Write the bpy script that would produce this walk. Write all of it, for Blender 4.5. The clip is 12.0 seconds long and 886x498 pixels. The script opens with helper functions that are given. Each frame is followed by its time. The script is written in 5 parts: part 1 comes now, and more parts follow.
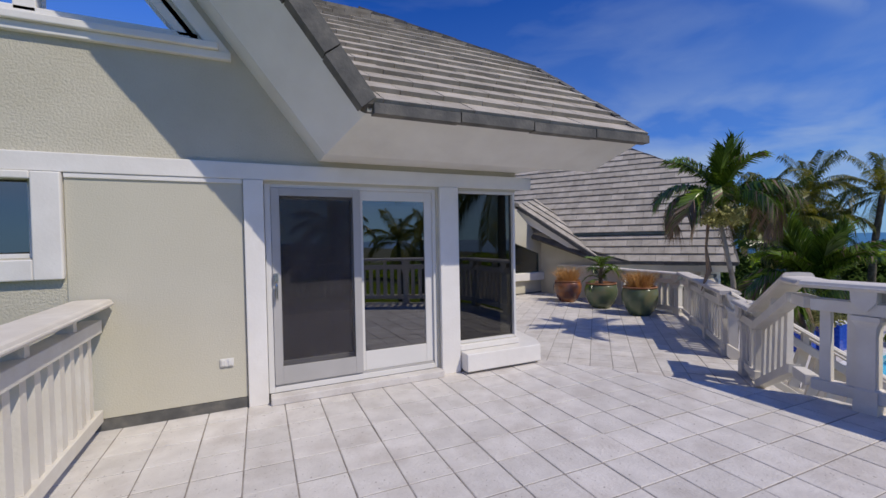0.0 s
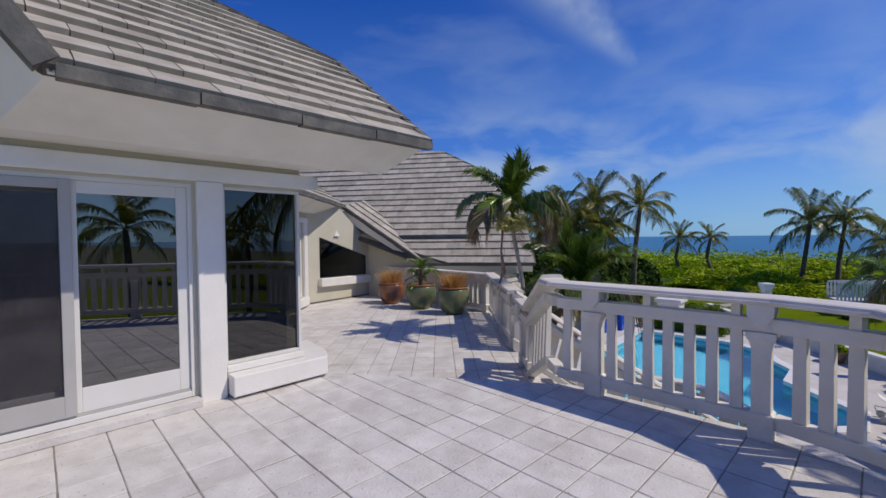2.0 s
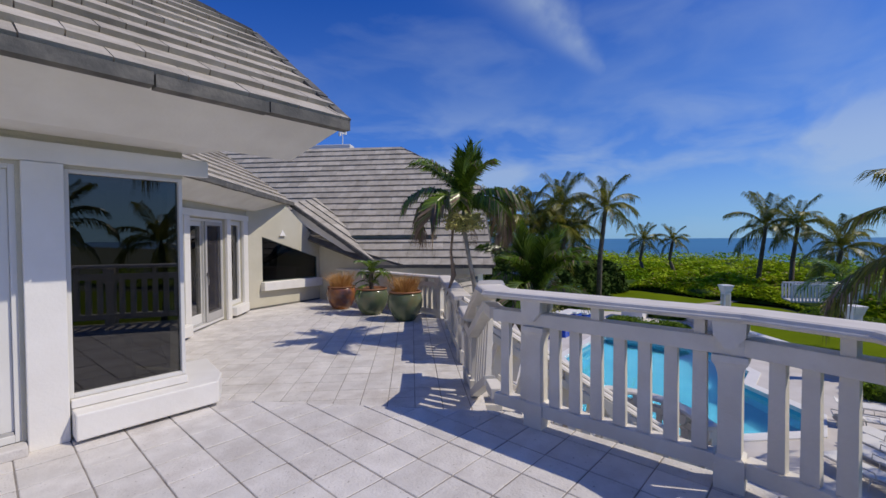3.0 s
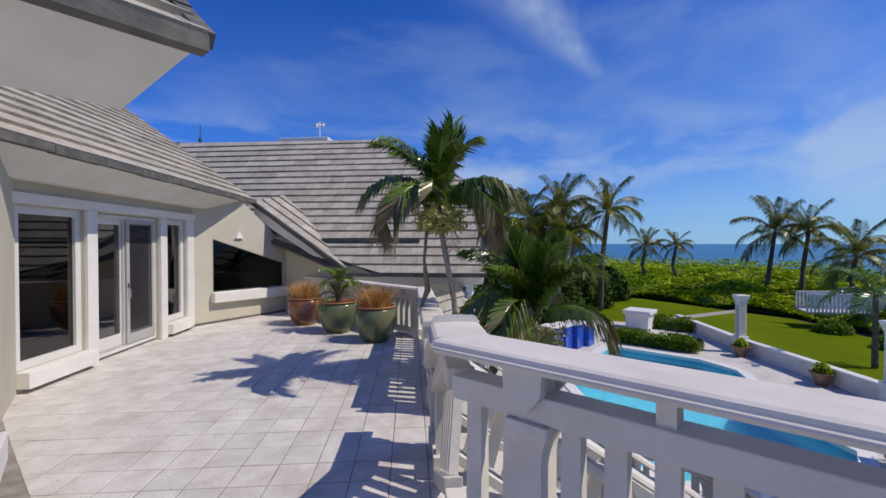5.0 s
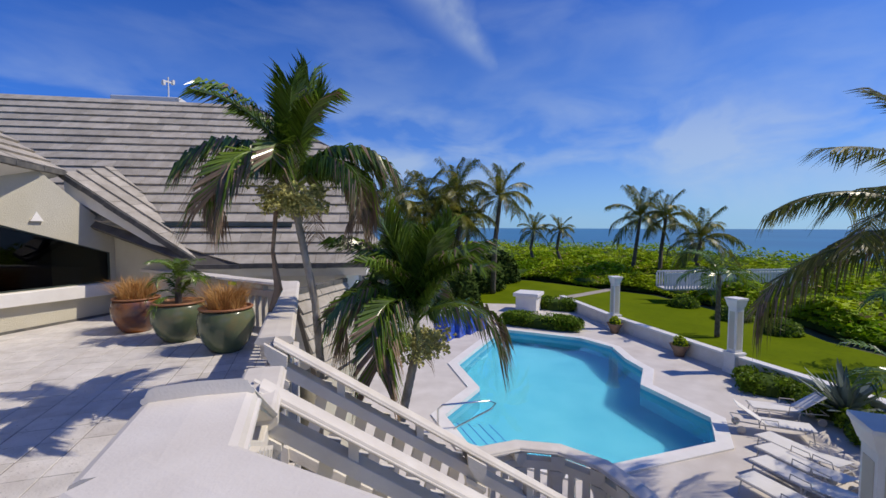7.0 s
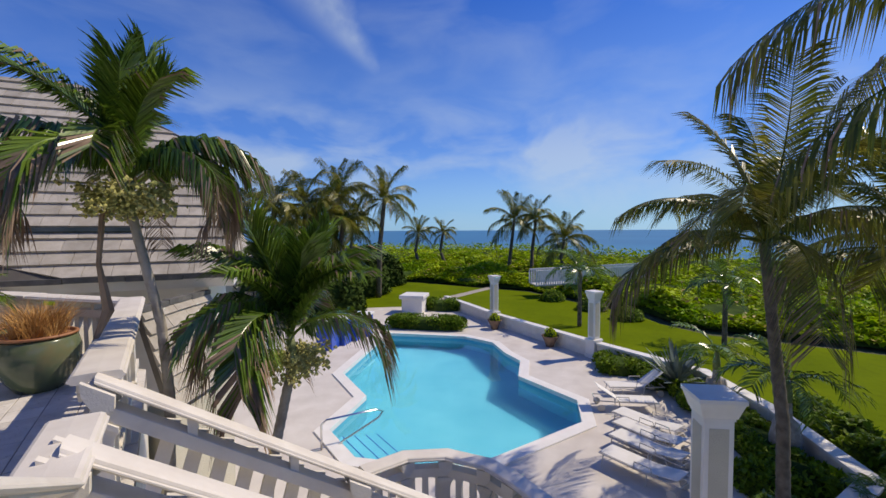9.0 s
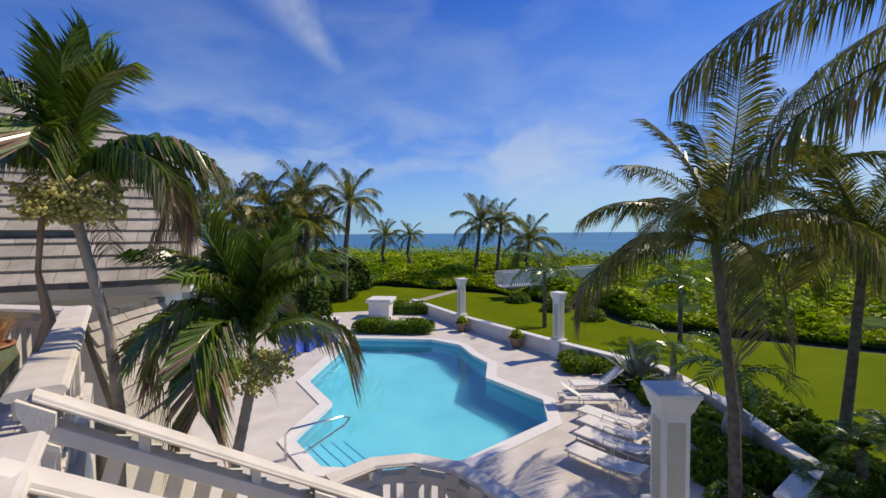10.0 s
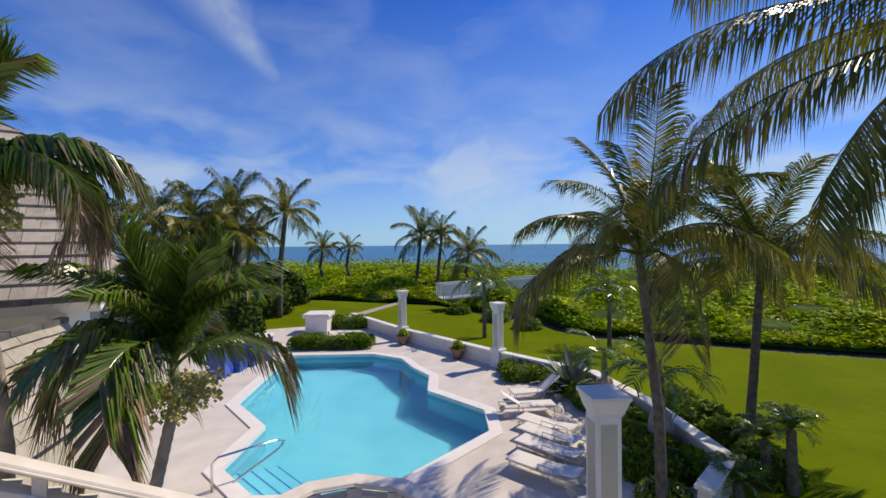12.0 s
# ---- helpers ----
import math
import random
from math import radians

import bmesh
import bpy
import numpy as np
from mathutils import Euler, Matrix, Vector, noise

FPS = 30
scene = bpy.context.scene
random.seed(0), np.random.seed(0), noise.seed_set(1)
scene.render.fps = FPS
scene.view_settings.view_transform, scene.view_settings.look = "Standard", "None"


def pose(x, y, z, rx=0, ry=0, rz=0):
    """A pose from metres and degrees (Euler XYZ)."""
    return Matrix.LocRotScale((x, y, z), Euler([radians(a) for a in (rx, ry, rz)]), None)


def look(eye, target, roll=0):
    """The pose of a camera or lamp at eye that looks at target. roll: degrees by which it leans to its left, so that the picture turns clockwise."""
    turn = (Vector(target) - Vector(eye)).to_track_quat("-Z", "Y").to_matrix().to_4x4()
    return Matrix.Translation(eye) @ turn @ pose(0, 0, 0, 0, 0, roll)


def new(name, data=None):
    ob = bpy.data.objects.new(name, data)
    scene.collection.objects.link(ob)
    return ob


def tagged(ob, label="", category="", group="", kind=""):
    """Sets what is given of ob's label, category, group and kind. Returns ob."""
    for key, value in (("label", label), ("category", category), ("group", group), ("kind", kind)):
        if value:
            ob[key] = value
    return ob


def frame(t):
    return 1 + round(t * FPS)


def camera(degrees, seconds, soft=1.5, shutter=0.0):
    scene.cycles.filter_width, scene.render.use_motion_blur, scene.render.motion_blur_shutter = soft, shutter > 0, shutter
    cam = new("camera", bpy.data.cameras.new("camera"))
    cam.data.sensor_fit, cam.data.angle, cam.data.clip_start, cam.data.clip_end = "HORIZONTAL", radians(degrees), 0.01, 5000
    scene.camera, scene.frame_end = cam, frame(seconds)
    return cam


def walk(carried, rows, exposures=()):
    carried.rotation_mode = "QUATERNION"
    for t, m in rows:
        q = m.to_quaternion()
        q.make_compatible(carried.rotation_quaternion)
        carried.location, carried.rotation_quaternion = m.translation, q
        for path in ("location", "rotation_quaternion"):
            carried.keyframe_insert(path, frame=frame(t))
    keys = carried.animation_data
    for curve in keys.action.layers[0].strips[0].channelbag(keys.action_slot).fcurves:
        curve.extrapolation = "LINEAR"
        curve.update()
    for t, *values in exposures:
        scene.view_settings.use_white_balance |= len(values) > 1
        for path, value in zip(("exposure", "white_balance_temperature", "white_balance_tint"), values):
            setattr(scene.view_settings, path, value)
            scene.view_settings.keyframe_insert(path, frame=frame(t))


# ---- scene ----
cam = camera(92.90, 12.0)
PATH = [
    (0.0, -1.970, -4.261, 1.506, 88.69, 1.06, -25.04),
    (0.5, -1.909, -4.309, 1.503, 88.69, 0.91, -30.69),
    (1.0, -1.820, -4.354, 1.515, 88.65, 0.82, -37.05),
    (1.5, -1.578, -4.430, 1.540, 88.62, 0.78, -42.26),
    (2.0, -1.225, -4.397, 1.534, 88.49, 0.61, -45.53),
    (2.5, -0.795, -4.309, 1.517, 88.48, 0.50, -48.08),
    (3.0, -0.350, -4.232, 1.510, 88.62, 0.35, -49.28),
    (5.0, 1.177, -3.412, 1.505, 89.19, 0.00, -49.49),
    (5.5, 1.531, -3.318, 1.522, 88.67, -0.05, -50.49),
    (6.0, 1.824, -3.219, 1.533, 87.77, -0.12, -53.81),
    (6.5, 2.047, -3.149, 1.537, 87.32, -0.16, -58.26),
    (7.0, 2.257, -3.059, 1.529, 87.04, -0.16, -63.11),
    (7.5, 2.415, -2.986, 1.520, 86.93, -0.16, -67.47),
    (9.5, 2.485, -3.029, 1.544, 87.60, 0.41, -81.17),
    (10.0, 2.495, -3.021, 1.539, 87.78, 0.48, -83.11),
    (10.5, 2.507, -3.012, 1.536, 88.01, 0.57, -85.23),
    (11.0, 2.511, -3.009, 1.535, 88.42, 0.60, -87.12),
    (11.5, 2.516, -3.005, 1.534, 88.90, 0.62, -89.17),
    (12.0, 2.521, -3.002, 1.533, 89.36, 0.58, -91.20),
]
walk(cam, [(t, pose(*r)) for t, *r in PATH], [(0.0, -0.12, 6450, 10), (3.0, -0.08, 6450, 10), (5.0, 0.04, 6500, 10), (7.5, 0.08, 6700, 10), (9.5, 0.20, 7250, 10), (12.0, 0.26, 7500, 10)])
# ---- body ----
# world and sun: high sun from the south-east, clear sky with thin cirrus
SUN_EL, SUN_DIR = 50.0, Vector((0.486, -0.874, 0)).normalized()
ZF, ZP = -0.37, -3.26          # lower terrace, pool deck
KS = 0.85                       # scale of the garden plan


def site(x, y):
    """A place of the garden plan in the world."""
    return 2.45 + KS * (x - 2.45), -2.97 + KS * (y + 2.97)


def site3(x, y, z):
    return (*site(x, y), 1.49 + KS * (z - 1.49))


world = bpy.data.worlds.new("sky")
scene.world = world
world.use_nodes = True
wn, wl = world.node_tree.nodes, world.node_tree.links
wbg = wn["Background"]
sky = wn.new("ShaderNodeTexSky")
sky.sky_type, sky.sun_disc = "NISHITA", False
sky.sun_elevation = radians(SUN_EL)
sky.sun_rotation = math.atan2(SUN_DIR.x, SUN_DIR.y)
sky.air_density, sky.dust_density, sky.ozone_density = 1.0, 0.3, 3.5
wco = wn.new("ShaderNodeTexCoord")
wmap = wn.new("ShaderNodeMapping")
wmap.inputs["Rotation"].default_value = (0.35, 0.15, 0.5)
wmap.inputs["Scale"].default_value = (1.6, 2.2, 5.0)
wl.new(wco.outputs["Generated"], wmap.inputs["Vector"])
wno = wn.new("ShaderNodeTexNoise")
wno.inputs["Scale"].default_value, wno.inputs["Detail"].default_value, wno.inputs["Distortion"].default_value = 2.1, 9.0, 0.35
wl.new(wmap.outputs["Vector"], wno.inputs["Vector"])
wrp = wn.new("ShaderNodeValToRGB")
wrp.color_ramp.elements[0].position, wrp.color_ramp.elements[1].position = 0.48, 0.90
wrp.color_ramp.elements[0].color, wrp.color_ramp.elements[1].color = (0, 0, 0, 1), (0.26, 0.26, 0.26, 1)
wl.new(wno.outputs["Fac"], wrp.inputs["Fac"])
wtint = wn.new("ShaderNodeMixRGB")
wtint.blend_type = "MULTIPLY"
wtint.inputs["Fac"].default_value = 1.0
wtint.inputs["Color2"].default_value = (0.06, 0.58, 1.75, 1)
wl.new(sky.outputs["Color"], wtint.inputs["Color1"])
# pale haze towards the horizon
wsep = wn.new("ShaderNodeSeparateXYZ")
wl.new(wco.outputs["Generated"], wsep.inputs["Vector"])
whz = wn.new("ShaderNodeValToRGB")
whz.color_ramp.interpolation = "EASE"
whz.color_ramp.elements[0].position, whz.color_ramp.elements[0].color = 0.0, (0.85, 0.85, 0.85, 1)
whz.color_ramp.elements[1].position, whz.color_ramp.elements[1].color = 0.60, (0.0, 0.0, 0.0, 1)
hel = whz.color_ramp.elements.new(0.22)
hel.color = (0.30, 0.30, 0.30, 1)
wl.new(wsep.outputs["Z"], whz.inputs["Fac"])
whaze = wn.new("ShaderNodeMixRGB")
whaze.inputs["Color2"].default_value = (5.4, 8.4, 11.3, 1)
wl.new(wtint.outputs["Color"], whaze.inputs["Color1"])
# one long cirrus streak
def sky_dot(v):
    d = wn.new("ShaderNodeVectorMath")
    d.operation = "DOT_PRODUCT"
    d.inputs[1].default_value = v
    wl.new(wco.outputs["Generated"], d.inputs[0])
    return d.outputs["Value"]


def sky_math(op, a, b):
    d = wn.new("ShaderNodeMath")
    d.operation = op
    for i, q in enumerate((a, b)):
        if isinstance(q, (int, float)):
            d.inputs[i].default_value = q
        elif q is not None:
            wl.new(q, d.inputs[i])
    return d.outputs["Value"]


# the haze is stronger towards the sun
toward = sky_math("ADD", sky_math("MULTIPLY", sky_dot(SUN_DIR), 0.45), 0.62)
wl.new(sky_math("MINIMUM", sky_math("MULTIPLY", whz.outputs["Color"], toward), 1.0), whaze.inputs["Fac"])
ST_A, ST_B = Vector((0.787, 0.408, 0.464)).normalized(), Vector((0.896, 0.309, 0.319)).normalized()
ST_T = (ST_A - ST_B).normalized()
ST_N = ST_A.cross(ST_B).normalized()
fine = wn.new("ShaderNodeTexNoise")
fine.inputs["Scale"].default_value, fine.inputs["Detail"].default_value = 16.0, 6.0
wl.new(wco.outputs["Generated"], fine.inputs["Vector"])
run = sky_math("MAXIMUM", sky_math("SUBTRACT", sky_dot(ST_T), ST_B.dot(ST_T)), 0.0)
wide = sky_math("ADD", sky_math("MULTIPLY", run, 0.17), 0.006)
off = sky_math("DIVIDE", sky_math("ADD", sky_dot(ST_N), sky_math("MULTIPLY", sky_math("SUBTRACT", fine.outputs["Fac"], 0.5), 0.03)), wide)
across = sky_math("POWER", 2.718, sky_math("MULTIPLY", sky_math("MULTIPLY", off, off), -1.0))
along = sky_math("MINIMUM", sky_math("MULTIPLY", run, 9.0), 1.0)
front = sky_math("GREATER_THAN", sky_dot((ST_A + ST_B).normalized()), 0.3)
streak = sky_math("MULTIPLY", sky_math("MULTIPLY", across, along), sky_math("MULTIPLY", front, sky_math("MULTIPLY", fine.outputs["Fac"], 0.75)))
wmix = wn.new("ShaderNodeMixRGB")
wmix.inputs["Color2"].default_value = (6.8, 8.3, 10.2, 1)
# low bank of thin cloud above the horizon
low = sky_math("SUBTRACT", wsep.outputs["Z"], 0.16)
bank = sky_math("POWER", 2.718, sky_math("MULTIPLY", sky_math("MULTIPLY", low, low), -75.0))
bank = sky_math("MULTIPLY", bank, sky_math("MINIMUM", sky_math("MAXIMUM", sky_math("MULTIPLY", sky_math("SUBTRACT", wno.outputs["Fac"], 0.42), 2.6), 0.0), 0.55))
wl.new(sky_math("MAXIMUM", sky_math("MAXIMUM", wrp.outputs["Color"], streak), bank), wmix.inputs["Fac"])
wl.new(whaze.outputs["Color"], wmix.inputs["Color1"])
wl.new(wmix.outputs["Color"], wbg.inputs["Color"])
wbg.inputs["Strength"].default_value = 0.07
sun = new("sun", bpy.data.lights.new("sun", "SUN"))
sun.data.energy, sun.data.angle, sun.data.color = 3.25, radians(0.53), (1.0, 0.90, 0.76)
sun.matrix_world = look(Vector((0, 0, 30)) + SUN_DIR * 20 * 1, Vector((0, 0, 30)) + SUN_DIR * 20 - Vector((SUN_DIR.x, SUN_DIR.y, math.tan(radians(SUN_EL)))) * 5)


# ---- materials ----
def material(name, c1, c2=None, scale=4.0, rough=0.7, metal=0.0, bump=0.0, bscale=60.0, spec=0.4, stain=None, sscale=0.8, samt=0.3, vary=0.0, island=False, thin=0.0, pits=0.0):
    """Base colour mixed by noise at two scales, stains, per-piece variation and fine relief."""
    m = bpy.data.materials.new(name)
    m.use_nodes = True
    n, l = m.node_tree.nodes, m.node_tree.links
    bs = n["Principled BSDF"]
    co = n.new("ShaderNodeTexCoord")
    geo = n.new("ShaderNodeNewGeometry")
    vec = geo.outputs["Position"]
    no = n.new("ShaderNodeTexNoise")
    no.inputs["Scale"].default_value, no.inputs["Detail"].default_value = scale, 6.0
    l.new(vec, no.inputs["Vector"])
    rp = n.new("ShaderNodeValToRGB")
    rp.color_ramp.elements[0].position, rp.color_ramp.elements[1].position = 0.35, 0.68
    rp.color_ramp.elements[0].color = (*c1, 1)
    rp.color_ramp.elements[1].color = (*(c2 or c1), 1)
    l.new(no.outputs["Fac"], rp.inputs["Fac"])
    out = rp.outputs["Color"]
    if stain:
        n2 = n.new("ShaderNodeTexNoise")
        n2.inputs["Scale"].default_value, n2.inputs["Detail"].default_value, n2.inputs["Roughness"].default_value = sscale, 8.0, 0.65
        l.new(vec, n2.inputs["Vector"])
        r2 = n.new("ShaderNodeValToRGB")
        r2.color_ramp.elements[0].position, r2.color_ramp.elements[1].position = 0.5, 0.75
        r2.color_ramp.elements[0].color, r2.color_ramp.elements[1].color = (0, 0, 0, 1), (samt, samt, samt, 1)
        l.new(n2.outputs["Fac"], r2.inputs["Fac"])
        mx = n.new("ShaderNodeMixRGB")
        l.new(r2.outputs["Color"], mx.inputs["Fac"])
        l.new(out, mx.inputs["Color1"])
        mx.inputs["Color2"].default_value = (*stain, 1)
        out = mx.outputs["Color"]
    if pits:
        n3 = n.new("ShaderNodeTexNoise")
        n3.inputs["Scale"].default_value, n3.inputs["Detail"].default_value = 42.0, 3.0
        l.new(vec, n3.inputs["Vector"])
        r3 = n.new("ShaderNodeValToRGB")
        r3.color_ramp.elements[0].position, r3.color_ramp.elements[1].position = 0.66, 0.72
        r3.color_ramp.elements[0].color, r3.color_ramp.elements[1].color = (0, 0, 0, 1), (pits, pits, pits, 1)
        l.new(n3.outputs["Fac"], r3.inputs["Fac"])
        m3 = n.new("ShaderNodeMixRGB")
        l.new(r3.outputs["Color"], m3.inputs["Fac"])
        l.new(out, m3.inputs["Color1"])
        m3.inputs["Color2"].default_value = (0.22, 0.19, 0.16, 1)
        out = m3.outputs["Color"]
    if vary:
        src = geo.outputs["Random Per Island"] if island else n.new("ShaderNodeObjectInfo").outputs["Random"]
        mr = n.new("ShaderNodeMapRange")
        mr.inputs["To Min"].default_value, mr.inputs["To Max"].default_value = 1 - vary, 1 + vary
        l.new(src, mr.inputs["Value"])
        hs = n.new("ShaderNodeHueSaturation")
        l.new(mr.outputs["Result"], hs.inputs["Value"])
        l.new(out, hs.inputs["Color"])
        out = hs.outputs["Color"]
    l.new(out, bs.inputs["Base Color"])
    if thin:
        tl = n.new("ShaderNodeBsdfTranslucent")
        l.new(out, tl.inputs["Color"])
        ms = n.new("ShaderNodeMixShader")
        ms.inputs["Fac"].default_value = thin
        l.new(bs.outputs["BSDF"], ms.inputs[1])
        l.new(tl.outputs["BSDF"], ms.inputs[2])
        l.new(ms.outputs["Shader"], n["Material Output"].inputs["Surface"])
    bs.inputs["Roughness"].default_value = rough
    bs.inputs["Metallic"].default_value = metal
    bs.inputs["Specular IOR Level"].default_value = spec
    if bump:
        bn = n.new("ShaderNodeTexNoise")
        bn.inputs["Scale"].default_value, bn.inputs["Detail"].default_value = bscale, 4.0
        l.new(vec, bn.inputs["Vector"])
        bp = n.new("ShaderNodeBump")
        bp.inputs["Strength"].default_value, bp.inputs["Distance"].default_value = bump, 0.01
        l.new(bn.outputs["Fac"], bp.inputs["Height"])
        l.new(bp.outputs["Normal"], bs.inputs["Normal"])
    return m


def glass(name, tint, rough=0.0, ior=1.45):
    m = bpy.data.materials.new(name)
    m.use_nodes = True
    bs = m.node_tree.nodes["Principled BSDF"]
    bs.inputs["Base Color"].default_value = (*tint, 1)
    bs.inputs["Roughness"].default_value = rough
    bs.inputs["Transmission Weight"].default_value = 1.0
    bs.inputs["IOR"].default_value = ior
    return m


WHITE = material("white_paint", (0.77, 0.745, 0.69), (0.83, 0.81, 0.76), 3.0, 0.5, bump=0.15, bscale=40, stain=(0.55, 0.52, 0.47), sscale=1.6, samt=0.25)
CAP = material("cap_paint", (0.67, 0.62, 0.54), (0.76, 0.715, 0.635), 5.0, 0.6, bump=0.12, bscale=120, stain=(0.55, 0.52, 0.47), sscale=2.2, samt=0.3)
RAILP = material("rail_paint", (0.70, 0.655, 0.57), (0.78, 0.745, 0.67), 6.0, 0.6, bump=0.3, bscale=60, stain=(0.42, 0.37, 0.30), sscale=3.0, samt=0.4)
STUCCO = material("stucco", (0.54, 0.51, 0.40), (0.59, 0.56, 0.45), 2.0, 0.9, bump=0.9, bscale=55, stain=(0.48, 0.43, 0.33), sscale=0.7, samt=0.4)
SMOOTH = material("panel_paint", (0.54, 0.515, 0.41), (0.57, 0.545, 0.44), 1.2, 0.8, bump=0.3, bscale=90)
TILE = material("floor_tile", (0.60, 0.57, 0.53), (0.71, 0.68, 0.64), 5.0, 0.75, bump=0.55, bscale=45, stain=(0.36, 0.30, 0.25), sscale=2.2, samt=0.45, vary=0.07, pits=0.7)
TILES = material("floor_tile_rest", (0.60, 0.57, 0.53), (0.71, 0.68, 0.64), 5.0, 0.75, bump=0.55, bscale=45, stain=(0.36, 0.30, 0.25), sscale=2.2, samt=0.45, vary=0.07, island=True, pits=0.7)
GROUT = material("grout", (0.22, 0.195, 0.17), (0.36, 0.33, 0.29), 6.0, 0.95, bump=0.5)
ROOFT = material("roof_tile", (0.40, 0.36, 0.29), (0.50, 0.46, 0.39), 5.0, 0.85, bump=0.7, bscale=35, stain=(0.20, 0.18, 0.15), sscale=1.8, samt=0.5, vary=0.14)
ROOFS = material("roof_tile_rest", (0.40, 0.36, 0.29), (0.50, 0.46, 0.39), 5.0, 0.85, bump=0.7, bscale=35, stain=(0.20, 0.18, 0.15), sscale=1.8, samt=0.5, vary=0.14, island=True)
UNDER = material("roof_underlay", (0.10, 0.09, 0.08), (0.14, 0.13, 0.11), 4.0, 0.9)
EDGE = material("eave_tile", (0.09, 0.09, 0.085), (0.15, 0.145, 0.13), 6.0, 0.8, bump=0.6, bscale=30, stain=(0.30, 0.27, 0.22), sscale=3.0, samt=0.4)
ALU = material("window_frame_paint", (0.70, 0.69, 0.65), (0.74, 0.73, 0.70), 2.0, 0.4)
GREYF = material("screen_frame", (0.42, 0.41, 0.39), (0.46, 0.45, 0.43), 3.0, 0.45)
GLASS = glass("window_glass", (0.12, 0.12, 0.14), 0.0, 2.5)
DARKGL = glass("dark_glass", (0.05, 0.05, 0.04), 0.0, 1.8)
TRAPGL = glass("black_glass", (0.02, 0.02, 0.02), 0.0, 1.33)
SCREEN = material("insect_screen", (0.035, 0.032, 0.038), (0.06, 0.055, 0.062), 9.0, 0.7, stain=(0.12, 0.11, 0.12), sscale=3.0, samt=0.5)
# the open weave lets half of the light through
sn, sl = SCREEN.node_tree.nodes, SCREEN.node_tree.links
smx, stp_ = sn.new("ShaderNodeMixShader"), sn.new("ShaderNodeBsdfTransparent")
smx.inputs["Fac"].default_value = 0.6
sl.new(sn["Principled BSDF"].outputs["BSDF"], smx.inputs[1])
sl.new(stp_.outputs["BSDF"], smx.inputs[2])
sl.new(smx.outputs["Shader"], sn["Material Output"].inputs["Surface"])
# dark base colour stands in for the gloom of unlit rooms
INSIDE = material("unlit_interior", (0.10, 0.09, 0.08), (0.16, 0.14, 0.12), 1.0, 0.9)
CHROME = material("steel", (0.75, 0.75, 0.75), None, 1.0, 0.2, 1.0)
DECK = material("pool_deck", (0.57, 0.53, 0.475), (0.67, 0.63, 0.575), 1.5, 0.8, bump=0.3, bscale=12, stain=(0.44, 0.37, 0.31), sscale=0.5, samt=0.45)
PLASTER = material("pool_plaster", (0.075, 0.39, 0.55), (0.11, 0.46, 0.61), 0.6, 0.8)
BLUET = material("blue_tile", (0.02, 0.07, 0.42), (0.05, 0.13, 0.55), 9.0, 0.15, bump=0.1, bscale=20)
LAWN = material("lawn", (0.105, 0.152, 0.002), (0.14, 0.19, 0.003), 0.35, 0.9, spec=0.03, bump=1.0, bscale=14, stain=(0.08, 0.105, 0.003), sscale=3.5, samt=0.6)
SAND = material("ground_scrub", (0.07, 0.085, 0.03), (0.13, 0.13, 0.06), 0.5, 0.95, bump=0.5, bscale=4)
# dark tree leaves; also the painted inner shade of thicket, hedges and shrubs
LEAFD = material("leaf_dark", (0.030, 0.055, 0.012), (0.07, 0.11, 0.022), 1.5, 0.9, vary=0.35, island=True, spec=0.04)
LEAFM = material("palm_leaf", (0.065, 0.13, 0.014), (0.20, 0.30, 0.032), 2.0, 0.27, vary=0.5, island=True, spec=0.75, thin=0.24)
LEAFY = material("coconut_leaf", (0.085, 0.125, 0.014), (0.30, 0.27, 0.042), 1.2, 0.36, vary=0.45, island=True, spec=0.5, thin=0.40)
DRY = material("dry_leaf", (0.20, 0.13, 0.08), (0.34, 0.25, 0.17), 3.0, 0.8, vary=0.25, island=True)
GRAPE = material("sea_grape_leaf", (0.20, 0.34, 0.006), (0.46, 0.54, 0.015), 0.25, 0.6, vary=0.45, island=True, spec=0.15, thin=0.3)
GRAPE2 = material("sea_grape_yellow", (0.28, 0.24, 0.03), (0.35, 0.20, 0.03), 1.0, 0.5, vary=0.3, island=True)
FRUIT = material("palm_fruit", (0.42, 0.42, 0.12), (0.58, 0.52, 0.20), 8.0, 0.6, vary=0.3, island=True)
TRUNK = material("palm_trunk", (0.30, 0.27, 0.22), (0.46, 0.42, 0.36), 9.0, 0.9, bump=0.8, bscale=25, stain=(0.10, 0.08, 0.06), sscale=5, samt=0.6)
TRUNKD = material("coconut_trunk", (0.09, 0.075, 0.055), (0.19, 0.16, 0.12), 8.0, 0.9, bump=0.8, bscale=20)
GREENSH = material("crownshaft", (0.16, 0.20, 0.07), (0.22, 0.26, 0.10), 3.0, 0.5)
POTG = material("green_glaze", (0.085, 0.12, 0.065), (0.15, 0.18, 0.10), 3.0, 0.18, stain=(0.20, 0.12, 0.05), sscale=3.0, samt=0.5, spec=0.6)
POTB = material("blue_rust_glaze", (0.03, 0.045, 0.08), (0.36, 0.13, 0.03), 2.6, 0.2, spec=0.6)
RUST = material("rust_rim", (0.30, 0.13, 0.06), (0.40, 0.20, 0.10), 6.0, 0.5)
STRAW = material("dry_grass", (0.48, 0.25, 0.07), (0.62, 0.38, 0.14), 5.0, 0.9, vary=0.25, island=True)
SOIL = material("soil", (0.05, 0.035, 0.025), (0.08, 0.06, 0.04), 8.0, 0.95, bump=0.8, bscale=30)
TERRA = material("terracotta", (0.22, 0.14, 0.09), (0.30, 0.20, 0.13), 5.0, 0.8)
